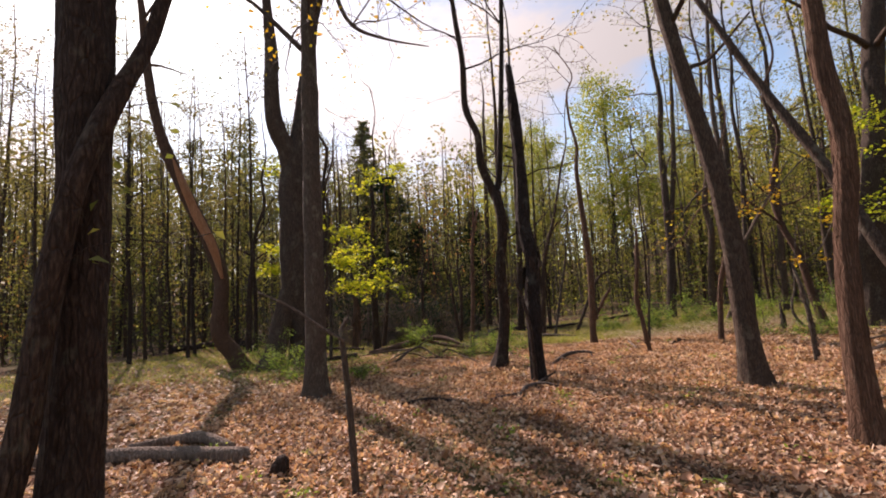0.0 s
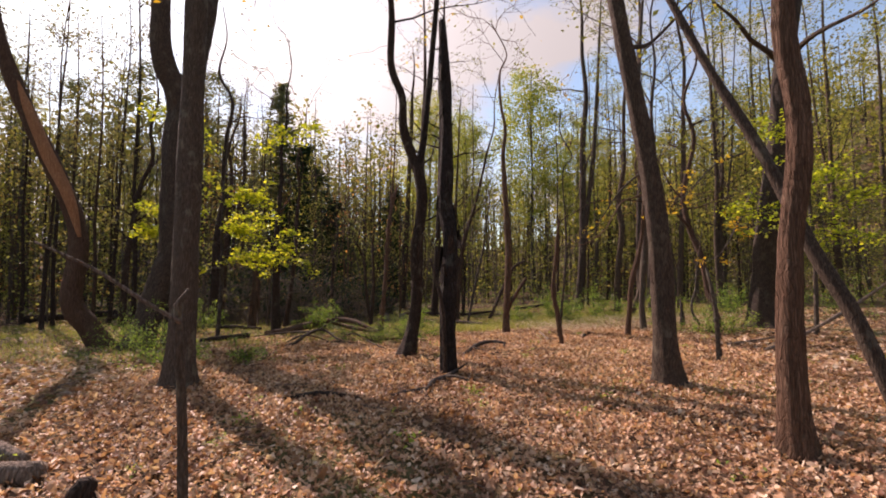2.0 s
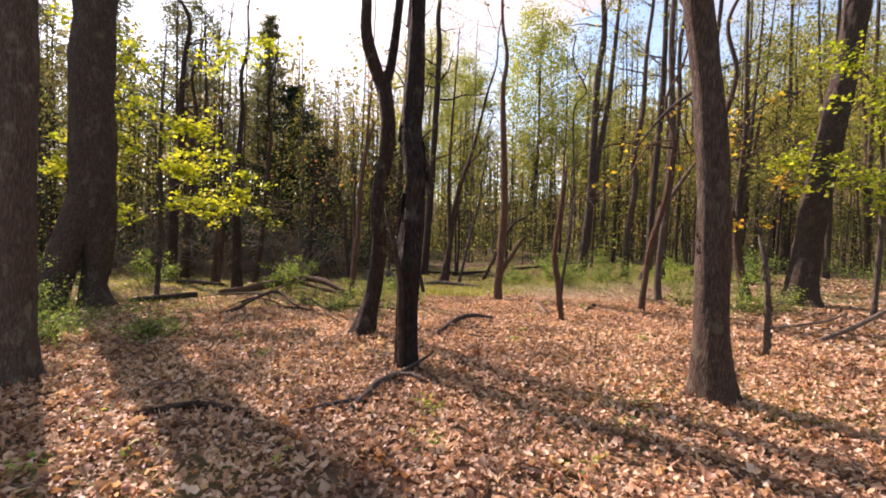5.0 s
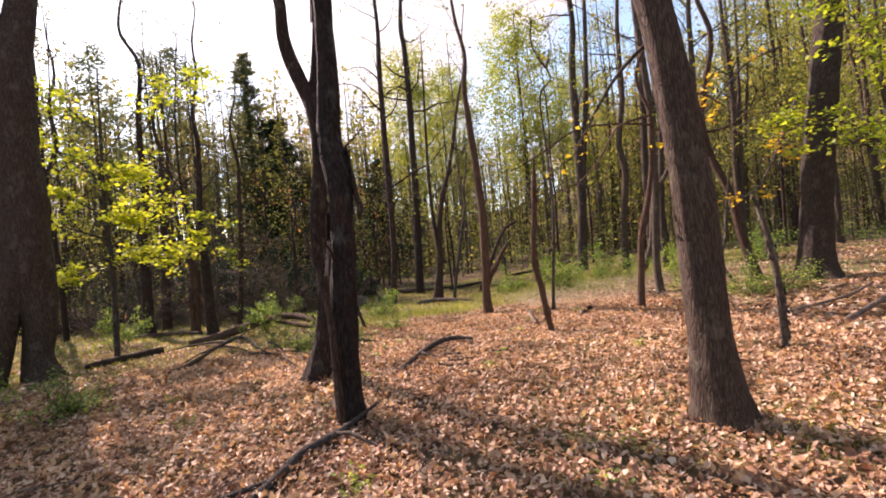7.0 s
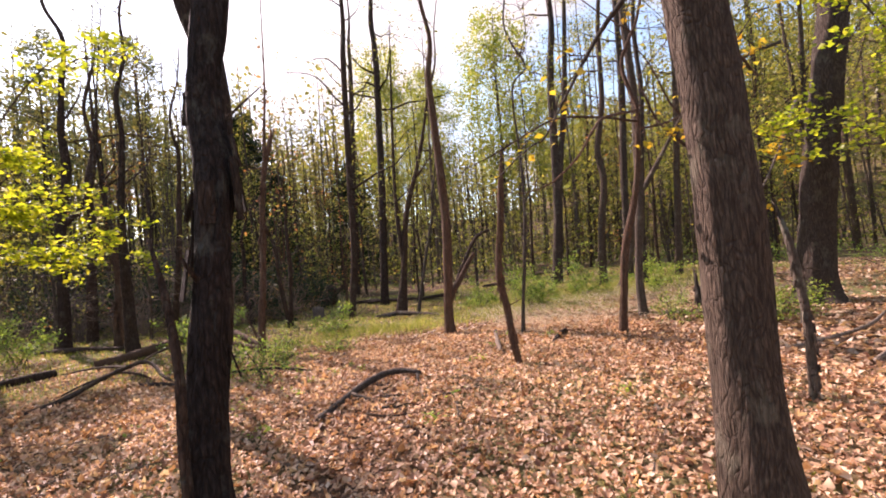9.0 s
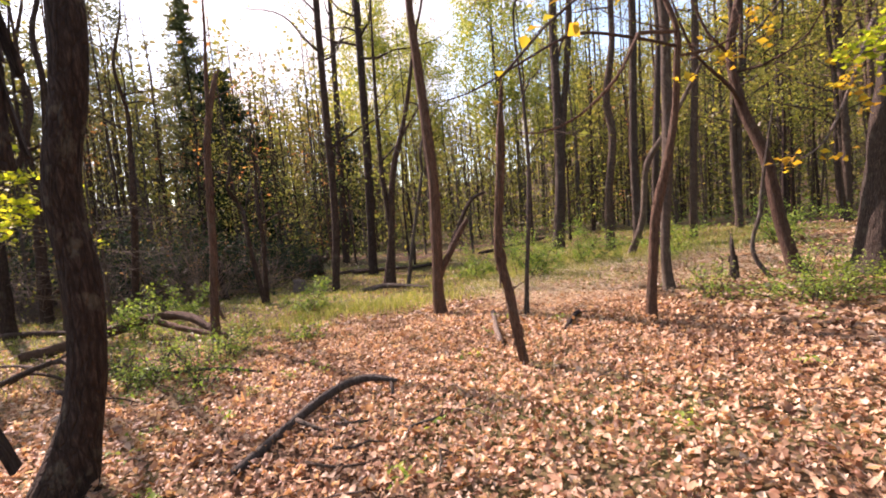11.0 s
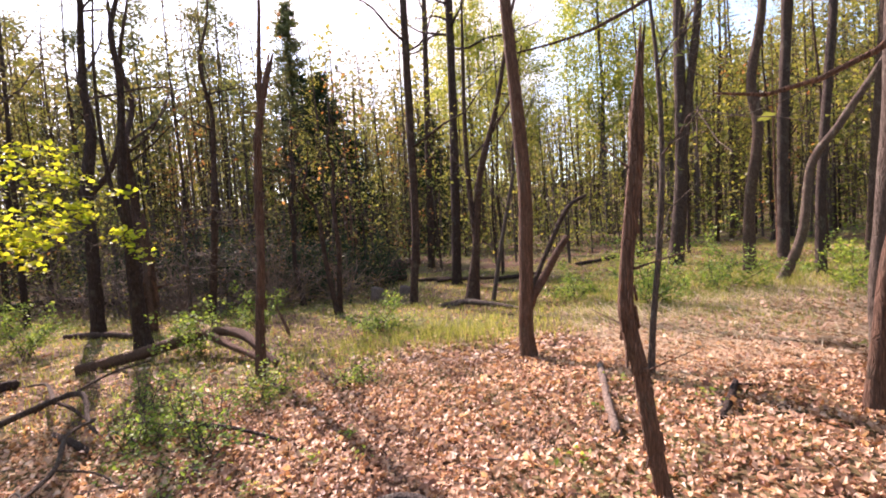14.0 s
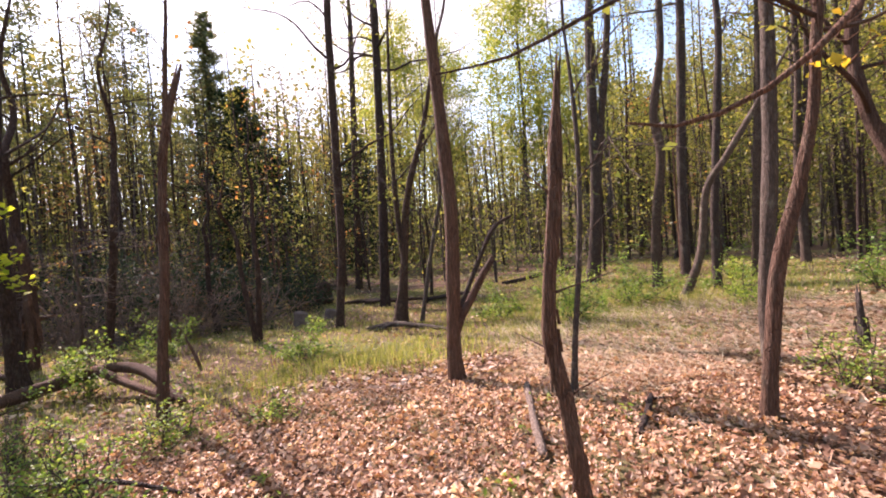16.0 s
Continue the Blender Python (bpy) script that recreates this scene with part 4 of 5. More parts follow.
woodland_tree("crooked_tree", "dark crooked pine-like trunk with forking limbs", -5.12, 17.14,
              [(0, 0, 0, 0.14), (0.04, 0.03, 1.59, 0.125), (0.06, 0.05, 3.14, 0.115), (0.21, 0.17, 4.42, 0.095), (0.17, 0.14, 5.41, 0.08)], BARK_DARK, 69, 11,
              [[(0.06, 0.05, 3.0, 0.07), (0.5, 0.3, 3.7, 0.06), (0.75, 0.4, 5.0, 0.05), (0.7, 0.4, 8, 0.015)]], 8, 120, OLIVE, 16, low=3.4)
woodland_tree("sapling", "thin bare leaning sapling before the thicket", -1.4, 19.8,
              [(0, 0, 0, 0.07), (-0.15, -0.05, 1.16, 0.065), (-0.12, -0.04, 2.26, 0.055)], BARK_DARK, 70, 4.5, (), 5, 20, RUST, 10, low=1.5, limb_len=1.2)
woodland_tree("oak_tree", "slender dark trunk far back in the clearing", 1.6, 28.4,
              [(0, 0, 0, 0.16), (0.21, 0, 4.9, 0.15), (0.47, 0, 11.0, 0.12)], BARK_DARK, 71, 16, (), 9, 350, SPRING, 12, low=6)


# ---- the wood around ----
def tall_tree(seed, height, r, leaves, mat, leaf_mat, bare=0.35, twin=False, size=0.115, limbs=14, reach=0.17):
    rng = np.random.default_rng(seed)
    if height < 10:
        t = thing("forest_sapling", 0, 0, 0, "thin leafy sapling growing under taller trees", "sapling", "saplings of the wood")
    else:
        look_of = {OLIVE: "thin dark forest tree with a sparse olive crown", SPRING: "slim upright forest tree with a thin fresh green crown"}
        t = thing("forest_tree", 0, 0, 0, look_of[leaf_mat], "tree", "trees of the wood")

    def stem(dx, top, r0):
        pts, x, y = [], 0.0, 0.0
        for k in range(7):
            u = k / 6
            pts.append((x, y, top * u - 0.15 * (k == 0), r0 * (1 - 0.82 * u)))
            x += rng.normal(dx * top / 6, 0.028 * top / 6)
            y += rng.normal(0, 0.028 * top / 6)
        return pts

    stems = [stem(0, height, r)] + ([stem(0.07, height * 0.9, r * 0.75)] if twin else [])
    part("trunk", join([tube(s, rng, 8, 0.6, 0.05, 0, 0.3, tip=False) for s in stems]), mat, t)
    lines = []
    for k in range(limbs):
        c = curve(stems[k % len(stems)], 0.3)
        u = rng.uniform(bare, 0.98)
        s = c[int(u * (len(c) - 1))]
        ln = height * reach * (1.15 - u) * rng.uniform(0.6, 1.4) + 0.5
        lines.append(bough(s[:3], heading(rng.uniform(0, 6.28), rng.uniform(0.35, 1.05)), ln, max(s[3] * 0.38, 0.012), rng, -0.04, 0.2, 4))
    fine = []
    for l in lines:
        fine += twigs(l, rng, 2, 1.0, 0.009, 0.5, 2)
    tagged(part("branchwork", join([tube(l, rng, 4, 1.0, 0, tip=False) for l in lines] + [tube(l, rng, 3, 1.0, 0, tip=False) for l in fine]), mat, t), kind="stuff")
    if leaves:
        part("crown", far_leaves(sprinkle(lines + fine, rng, leaves, 0.22), size * 0.92, rng), leaf_mat, t)
    return t


def conifer(seed, height, r, spread, needles, label, bare=0.12, mat=None, tufted=False):
    rng = np.random.default_rng(seed)
    t = thing("conifer", 0, 0, 0, label, "conifer tree", "conifers")
    part("trunk", tube([(0, 0, -0.15, r), (0.05, 0, height * 0.5, r * 0.6), (0, 0.05, height, 0.02)], rng, 8, 0.6, 0.04, 0, 0.3), BARK_DARK, t)
    lines = []
    whorls = int(height * (0.9 if tufted else 2.4))
    for k in range(whorls):
        u = bare + (1 - bare) * k / whorls
        for a in range(3 if tufted else 5):
            ln = spread * (1.04 - u) ** 0.75 * rng.uniform(0.55, 1.15) + 0.15
            lines.append(bough((0, 0, height * u + rng.normal(0, 0.1)), heading(rng.uniform(0, 6.28), rng.uniform(0.1, 0.75) if tufted else rng.uniform(-0.25, 0.3)), ln, 0.03 * (1.1 - u), rng, 0.04, 0.15, 3))
    tagged(part("branchwork", join([tube(l, rng, 4, 0.6, 0, tip=False) for l in lines]), BARK_DARK, t), kind="stuff")
    pts = []
    for l in lines:
        c = curve(l, 0.12)[:, :3]
        pts.append(c[rng.integers(len(c) // 2 if tufted else 0, len(c), max(3, int(needles / len(lines))))])
    pts = np.vstack(pts)
    part("foliage", far_leaves(pts + rng.normal(0, 0.26 if tufted else 0.13, pts.shape), 0.26 if tufted else 0.32, rng, 0.3, 0.4), mat or NEEDLE, t)
    return t


def place(t, x, y, turn, s):
    t.matrix_basis = Matrix.Translation((x, y, gz(x, y))) @ Matrix.Rotation(turn, 4, "Z") @ Matrix.Scale(s, 4)


def repeat(t, x, y, turn, s):
    copy_thing(t, Matrix.Translation((x, y, gz(x, y))) @ Matrix.Rotation(turn, 4, "Z") @ Matrix.Scale(s / t.scale[0], 4))


def plant_wood():
    rng = np.random.default_rng(77)
    kinds = [tall_tree(101, 17, 0.12, 3000, BARK_OAK, SPRING, 0.22, limbs=18), tall_tree(102, 19, 0.13, 3200, BARK_OAK, SPRING, 0.2, True, limbs=20),
             tall_tree(103, 15, 0.09, 2400, BARK_DARK, SPRING, 0.15, limbs=18), tall_tree(104, 18, 0.11, 1500, BARK_GREY, OLIVE, 0.25, limbs=18),
             tall_tree(105, 14, 0.085, 800, BARK_DARK, OLIVE, 0.2, limbs=18), tall_tree(106, 20, 0.17, 3200, BARK_OAK, SPRING, 0.3, limbs=20),
             tall_tree(107, 16, 0.10, 2600, BARK_GREY, SPRING, 0.15, True, limbs=18)]
    tall = (17, 19, 15, 18, 14, 20, 16)
    small = [tall_tree(111, 8, 0.05, 620, BARK_DARK, SPRING, 0.12, size=0.13, limbs=12), tall_tree(112, 6.5, 0.045, 480, BARK_GREY, SPRING, 0.1, True, 0.12, 12),
             tall_tree(113, 9.5, 0.06, 260, BARK_DARK, OLIVE, 0.15, size=0.12, limbs=12), tall_tree(114, 7, 0.05, 140, BARK_RED, RUST, 0.2, True, 0.11, 10)]
    spots = []
    used = set()

    def put(group, count, r0, r1, gap, a0=-68, a1=75, sparse=False):
        made = tries = 0
        while made < count and tries < count * 60:
            tries += 1
            az, d = radians(rng.uniform(a0, a1)), math.sqrt(rng.uniform(r0 ** 2, r1 ** 2))
            x, y = 3 + d * math.sin(az), 5 + d * math.cos(az)
            if (-6.5 < x < 12.5 and 1 < y < 20.5) or a1 < 80 and y < 9 and abs(x - 3) < 15:
                continue
            # open sky above the hollow ahead
            if -14 < math.degrees(math.atan2(x - 1, y)) < 9 and d < 34 and group is kinds and rng.uniform() < 0.72:
                continue
            side = math.degrees(math.atan2(x - 3, y - 5))
            # a gap before the rounded crowns
            if group is kinds and (11 < side < 22 or -3 < side < 5) and 16 < d < 36 and rng.uniform() < 0.8:
                continue
            if group is kinds and side < 6 and d < 22 and not sparse:
                continue
            if any((x - a) ** 2 + (y - b) ** 2 < gap ** 2 for a, b in spots):
                continue
            spots.append((x, y))
            k = int(rng.integers(0, len(group)))
            if side < 2 and rng.uniform() < 0.5:
                k = (3, 4)[k % 2] if group is kinds else 2 + k % 2
            if sparse:
                k = 4
            s, turn = rng.uniform(0.78, 1.15), rng.uniform(0, 6.28)
            if group is kinds and -80 < side < 7:
                # the wood stands lower towards the sun
                s = min(s, d * math.tan(radians(rng.uniform(27, 40) if sparse else rng.uniform(19, 33 if k in (3, 4) else 28))) / tall[k])
            if (id(group), k) in used:
                repeat(group[k], x, y, turn, s)
            else:
                used.add((id(group), k))
                place(group[k], x, y, turn, s)
            made += 1

    put(kinds, 34, 18, 29, 1.6)
    put(kinds, 105, 28, 58, 1.5)
    put(small, 60, 16, 30, 1.0)
    put(small, 100, 26, 46, 0.9)
    put(kinds, 40, 25, 42, 1.0, -64, -8, True)
    put(kinds, 18, 15, 25, 1.6, -68, -36, True)
    # unseen trees behind the camera, added to hold back skylight from there
    put(kinds, 90, 9, 40, 2.2, 86, 284)


def plant_conifers():
    a = conifer(121, 18.5, 0.22, 3.6, 11000, "tall hazy conifer standing among the bare trees", 0.1, PINE_HAZED)
    place(a, -8.2, 40.0, 0.4, 1.0)
    b = conifer(122, 12.5, 0.18, 4.6, 17000, "dense dark cedar in the hollow", 0.04)
    place(b, -5.9, 37.6, 1.0, 1.0)
    repeat(b, 1.3, 39.5, 2.2, 0.74)
    repeat(b, -3.2, 35.2, 4.0, 0.62)
    p = conifer(123, 18, 0.17, 4.6, 4600, "ragged pine with thin grey-green needle tufts", 0.42, PINE_HAZED, True)
    place(p, -19.0, 39.5, 0.0, 1.05)
    for x, y, turn, k in ((-24.5, 41.0, 2.0, 1.0), (-13.2, 40.0, 4.0, 1.05), (-27.0, 33.0, 1.2, 0.95), (-17.0, 45.0, 3.0, 1.15), (-9.9, 43.0, 5.2, 0.85), (-30.0, 42.0, 2.6, 1.1)):
        repeat(p, x, y, turn, k)
    repeat(a, -27, 44, 1.2, 0.8)


def dome_tree(seed):
    rng = np.random.default_rng(seed)
    t = tall_tree(seed, 19, 0.2, 1500, BARK_GREY, SPRING, 0.28, False, 0.2, 30, 0.2)
    tagged(t, "tall tree with a rounded bright green dome crown", "tree", "dome trees")
    hub = rng.normal(0, 1, (150, 3))
    hub = hub / np.linalg.norm(hub, axis=1)[:, None] * rng.uniform(0.35, 1.0, 150)[:, None] ** 0.6 * (3.3, 3.3, 6.6) + (0, 0, 12.6)
    c = hub[rng.integers(0, 150, 13000)] + rng.normal(0, 0.40, (13000, 3))
    part("crown", far_leaves(c, 0.19, rng, 0.5, 0.8), FRESH, t)
    return t


def plant_domes():
    a = dome_tree(131)
    place(a, 12.8, 37.7, 0.3, 1.0)
    repeat(a, 18.5, 41.0, 2.0, 0.85)
    repeat(a, 4.3, 40.5, 4.0, 0.95)
    repeat(a, 9.0, 48.0, 1.0, 1.0)


def far_woods():
    """The wood beyond, up the ridge: too far off to tell tree from tree."""
    rng = np.random.default_rng(88)
    trunks, leaves = [], ([], [])
    for k in range(1080):
        az, d = radians(rng.uniform(-75, 85)), rng.uniform(50, 125)
        if k >= 900:
            az, d = radians(rng.uniform(-75, 2)), rng.uniform(45, 80)
        if k % 8 == 0:
            az = radians(rng.uniform(85, 285))
        x, y = 3 + d * math.sin(az), 5 + d * math.cos(az)
        z, h = gz(x, y), rng.uniform(10, 16) * (1.35 if az < 0 else 1.0)
        trunks.append(tube([(x, y, z - 0.3, rng.uniform(0.10, 0.2)), (x + rng.normal(0, 0.4), y, z + h * 0.9, 0.04)], rng, 4, 9, 0, tip=False))
        n = 210
        u = rng.uniform(0.08, 1, n)
        w = (1.8 + 1.4 * rng.uniform()) * np.sin(np.clip(u, 0.08, 0.97) * 3.1) ** 0.6
        a = rng.uniform(0, 6.28, n)
        q = np.sqrt(rng.uniform(0, 1, n)) * w
        leaves[int(rng.uniform() > (0.65 if 0.05 < az < 1.5 else 0.35))].append(np.stack([x + q * np.sin(a), y + q * np.cos(a), z + h * u], 1))
    t = thing("far_woods", 0, 0, 0, "distant spring wood climbing a ridge", "woods", kind="stuff")
    tagged(part("trunk_mass", join(trunks), BARK_OAK, t), kind="stuff")
    for c, m in zip(leaves, (HILL_SUNLIT, OLIVE)):
        tagged(part("foliage", far_leaves(np.vstack(c), 0.46, rng, 0.5, 0.8), m, t), kind="stuff")


def underwood():
    """Thin stems and low brush that fill the wood between its trees."""
    rng = np.random.default_rng(89)
    stems = []
    for k in range(1500):
        az, d = radians(rng.uniform(-66, 72) if k < 1300 else rng.uniform(-70, 2)), math.sqrt(rng.uniform(22 ** 2, 62 ** 2))
        x, y = 3 + d * math.sin(az), 5 + d * math.cos(az)
        if -6 < x < 12.5 and y < 23:
            continue
        z, h, r = gz(x, y), rng.uniform(2.5, 8), rng.uniform(0.018, 0.055)
        dx, dy = rng.normal(0, 0.35, 2)
        stems.append(tube([(x, y, z - 0.1, r), (x + dx * 0.3, y + dy, z + h * 0.5, r * 0.8), (x + dx + rng.normal(0, 0.3), y + dy, z + h, 0.008)], rng, 5, 1.4, 0, tip=False))
    t = thing("underwood", 0, 0, 0, "tangle of thin dark stems and low brush under the trees", "underwood", kind="stuff")
    tagged(part("stem_mass", join(stems), BARK_GREY, t), kind="stuff")
    # sunward DULL and RUST brush is partly added to imitate glare and sunlit twigs
    for m, n, s, top, a0, a1 in ((OLIVE, 34000, 0.16, 3.2, -66, 72), (DULL, 36000, 0.14, 7.0, -70, 6), (SPRING, 20000, 0.15, 4.0, 2, 72), (SHRUB, 16000, 0.12, 1.0, -66, 72), (RUST, 7000, 0.11, 3.5, -70, 6)):
        cx, cd = rng.uniform(a0, a1, n // 40), np.sqrt(rng.uniform(21 ** 2, 58 ** 2, n // 40))
        hub = rng.integers(0, n // 40, n)
        az = np.radians(cx[hub])
        x = 3 + cd[hub] * np.sin(az) + rng.normal(0, 0.8, n)
        y = 5 + cd[hub] * np.cos(az) + rng.normal(0, 0.8, n)
        keep = ~((x > -5) & (x < 12) & (y < 22.5))
        x, y = x[keep], y[keep]
        z = ground_z(x, y) + top * rng.beta(1.3, 2.2, len(x))
        tagged(part("foliage", far_leaves(np.stack([x, y, z], 1), s, rng, 0.4, 0.7), m, t), kind="stuff")


underwood()
plant_wood()
plant_conifers()
plant_domes()
far_woods()


# ---- leafy boughs at eye height ----
def leafy_sapling(name, label, x, y, trunk, boughs, leaves, leaf_mat, seed, size=0.09, spread=0.10):
    rng = np.random.default_rng(seed)
    t = thing(name, x, y, gz(x, y), label, "sapling")
    part("trunk", tube(trunk, rng, 10, 0.15, 0.05, 0.02, 0.2), BARK_GREY, t)
    lines = []
    for b in boughs:
        part("bough", tube(b, rng, 6, 0.15, 0.03), BARK_GREY, t)
        for l in twigs(b, rng, 13, 0.6, 0.006, 0.6):
            # sprays lie in flat layers
            lines.append([(x, y, l[0][2] + (z - l[0][2]) * 0.75, r) for x, y, z, r in l])
    tagged(part("twig_mass", join([tube(l, rng, 4, 0.2, 0, tip=False) for l in lines]), BARK_GREY, t), kind="stuff")
    c = sprinkle(lines, rng, leaves, 0.01) + rng.normal(0, spread, (leaves, 3)) * (1, 1, 0.5)
    part("leaves", leaf_cloud(c, size, rng, 0.22, 0.85, 0.2), leaf_mat, t)
    return t


leafy_sapling("maple_sapling", "young maple with flat layers of glowing yellow-green leaves", -3.4, 12.6,
              [(0, 0, -0.05, 0.05), (0.05, 0.05, 1.5, 0.045), (0, 0.1, 3.0, 0.035), (0.1, 0.1, 5.5, 0.012)],
              [[(0.02, 0.05, 2.1, 0.02), (0.5, 0.3, 2.5, 0.015), (1, 0.6, 2.6, 0.01), (1.4, 0.8, 2.45, 0.005)],
               [(0.03, 0.07, 2.4, 0.02), (0.5, 0.4, 3, 0.015), (0.9, 0.5, 3.1, 0.008)],
               [(0.02, 0.08, 2.9, 0.018), (0.3, -0.2, 3.4, 0.014), (0.8, -0.4, 3.5, 0.006)],
               [(0, 0.1, 3.7, 0.016), (0.8, 0, 4.7, 0.012), (1.6, -0.3, 5.1, 0.008), (2.3, -0.6, 5, 0.004)],
               [(0.02, 0.05, 1.8, 0.018), (0.6, 0.1, 1.9, 0.012), (1.2, 0.2, 1.8, 0.005)],
               [(0, 0.07, 2.3, 0.018), (-0.7, -0.2, 2.6, 0.012), (-1.4, -0.5, 2.6, 0.006)],
               [(0, 0.1, 3.3, 0.016), (-0.5, 0.2, 3.9, 0.01), (-1, 0.2, 4.1, 0.005)],
               [(0.02, 0.06, 1.7, 0.015), (-0.5, 0.3, 1.75, 0.01), (-1.1, 0.4, 1.63, 0.005)],
               [(0.03, 0.07, 2.7, 0.018), (-0.8, 0.2, 3.2, 0.012), (-1.7, 0.1, 3.2, 0.006)],
               [(0.05, 0.1, 4.2, 0.014), (-0.6, -0.1, 5.0, 0.01), (-1.3, -0.2, 5.3, 0.005)],
               [(0.02, 0.05, 2.0, 0.018), (0.9, 0.5, 2.15, 0.013), (1.7, 0.9, 1.9, 0.006)]],
              4500, BRIGHT, 141, 0.09, 0.10)
leafy_sapling("maple_sapling", "young maple with drooping layers of light green leaves", 9.3, 9.5,
              [(0, 0, -0.05, 0.045), (0.05, 0.0, 1.5, 0.04), (0.1, 0.1, 3.0, 0.03), (0.1, 0.1, 5.0, 0.01)],
              [[(0.05, 0, 1.7, 0.02), (-0.4, -0.2, 2.1, 0.014), (-1.0, -0.3, 2.15, 0.006)],
               [(0.05, 0, 2.0, 0.02), (-0.3, 0.3, 2.5, 0.014), (-0.9, 0.5, 2.6, 0.006)],
               [(0.07, 0.05, 2.3, 0.02), (0.5, -0.3, 2.8, 0.014), (1.0, -0.6, 2.8, 0.006)],
               [(0.1, 0.1, 2.7, 0.016), (-0.4, -0.2, 3.3, 0.012), (-0.9, -0.3, 3.4, 0.006)],
               [(0.1, 0.1, 3.0, 0.016), (0.6, 0.2, 3.5, 0.012), (1.2, 0.2, 3.5, 0.006)],
               [(0.1, 0.1, 3.6, 0.014), (-0.3, 0.2, 4.2, 0.01), (-0.8, 0.2, 4.4, 0.005)],
               [(0.05, 0.0, 1.8, 0.016), (0.6, 0.1, 2.1, 0.012), (1.2, 0.1, 2.0, 0.006)]],
              2100, BRIGHT, 142, 0.08, 0.10)


# ---- shrubs ----
def shrub(x, y, r, h, leaves, seed, label, leaf_mat=None, size=0.03, stems=12, name="shrub", wood=None):
    rng = np.random.default_rng(seed)
    t = thing(name, x, y, gz(x, y), label, "shrub", "low shrubs")
    lines = []
    for k in range(stems):
        az = rng.uniform(0, 6.28)
        lines.append(bough((rng.normal(0, r * 0.15), rng.normal(0, r * 0.15), -0.03), heading(az, rng.uniform(0.5, 1.4)), math.hypot(r, h) * rng.uniform(0.6, 1.1), 0.006 + 0.004 * h, rng, 0.08, 0.2, 5))
    fine = []
    for l in lines:
        fine += twigs(l, rng, 7 if wood else 5, 0.35 * h + 0.08, 0.007 if wood else 0.003, 0.7)
    tagged(part("brushwood", join([tube(l, rng, 5, 0.12, 0, tip=False) for l in lines] + [tube(l, rng, 3, 0.15, 0, tip=False) for l in fine]), wood or BARK_GREY, t), kind="stuff")
    if leaves:
        part("leaves", leaf_cloud(sprinkle(lines + fine, rng, leaves, 0.03 + 0.04 * h), size, rng, 0.4, 0.6), leaf_mat or SHRUB, t)
    return t


GREEN = "low shrub with small fresh green leaves on thin stems"
for k, (x, y, r, h, n) in enumerate(((1.0, 10.7, 0.32, 0.48, 520), (0.35, 11.3, 0.36, 0.42, 520), (0.8, 12.0, 0.32, 0.45, 520), (-0.3, 11.9, 0.34, 0.28, 360),
                                      (1.75, 12.3, 0.28, 0.18, 350), (7.4, 10.2, 0.55, 0.5, 1100), (8.1, 10.3, 0.5, 0.45, 900), (6.9, 11.0, 0.4, 0.35, 500),
                                      (-2.6, 8.3, 0.6, 0.4, 900), (-3.4, 9.4, 0.7, 0.5, 900), (-1.6, 8.6, 0.5, 0.35, 600), (-4.4, 10.9, 0.5, 0.6, 900), (0.3, 10.9, 0.3, 0.3, 300),
                                      (-1.6, 17.2, 0.7, 0.6, 800), (-1.2, 14.2, 0.6, 0.5, 600), (1.5, 15.4, 0.6, 0.45, 700), (6.3, 15.6, 0.9, 0.6, 900), (8.0, 16.5, 1.0, 0.8, 1200),
                                      (9.6, 15.2, 0.8, 0.7, 900), (7.1, 18.3, 1.0, 0.7, 900), (11.2, 14.2, 0.9, 0.8, 1000), (5.4, 17.4, 0.7, 0.5, 700), (-4.6, 14.9, 0.7, 0.6, 800), (12.5, 11.8, 0.9, 0.9, 1100))):
    shrub(x, y, r, h, int(n * 1.7), 200 + k, GREEN, size=0.038 if y < 13 else 0.06)
for k, (x, y, r, h, n) in enumerate(((-2.6, 21.0, 1.7, 2.1, 3600), (-4.6, 22.0, 1.8, 2.3, 3600), (-1.2, 21.6, 1.3, 1.7, 3000), (-6.6, 22.8, 1.9, 2.2, 3000), (0.2, 23.0, 1.1, 1.2, 1600), (-8.8, 22.4, 1.8, 2.0, 2600))):
    shrub(x, y, r, h, n, 240 + k, "dense dark evergreen thicket with a few dry leaves", NEEDLE, 0.11, 26, "thicket")
for k, (x, y, r, h, n) in enumerate(((-2.4, 20.0, 1.1, 1.9, 420), (-1.9, 19.2, 1.0, 1.6, 0), (-3.0, 18.9, 1.2, 1.9, 0), (-4.4, 19.3, 1.3, 1.7, 0), (-6.3, 19.6, 1.4, 1.7, 40), (-7.9, 19.9, 1.5, 1.8, 60), (-0.6, 20.4, 0.9, 1.7, 300), (-5.4, 20.4, 1.0, 1.5, 60))):
    shrub(x, y, r, h, n, 260 + k, "bare pale dead bush with spreading twigs", RUST, 0.06, 34, "dead_bush", DEADWOOD)


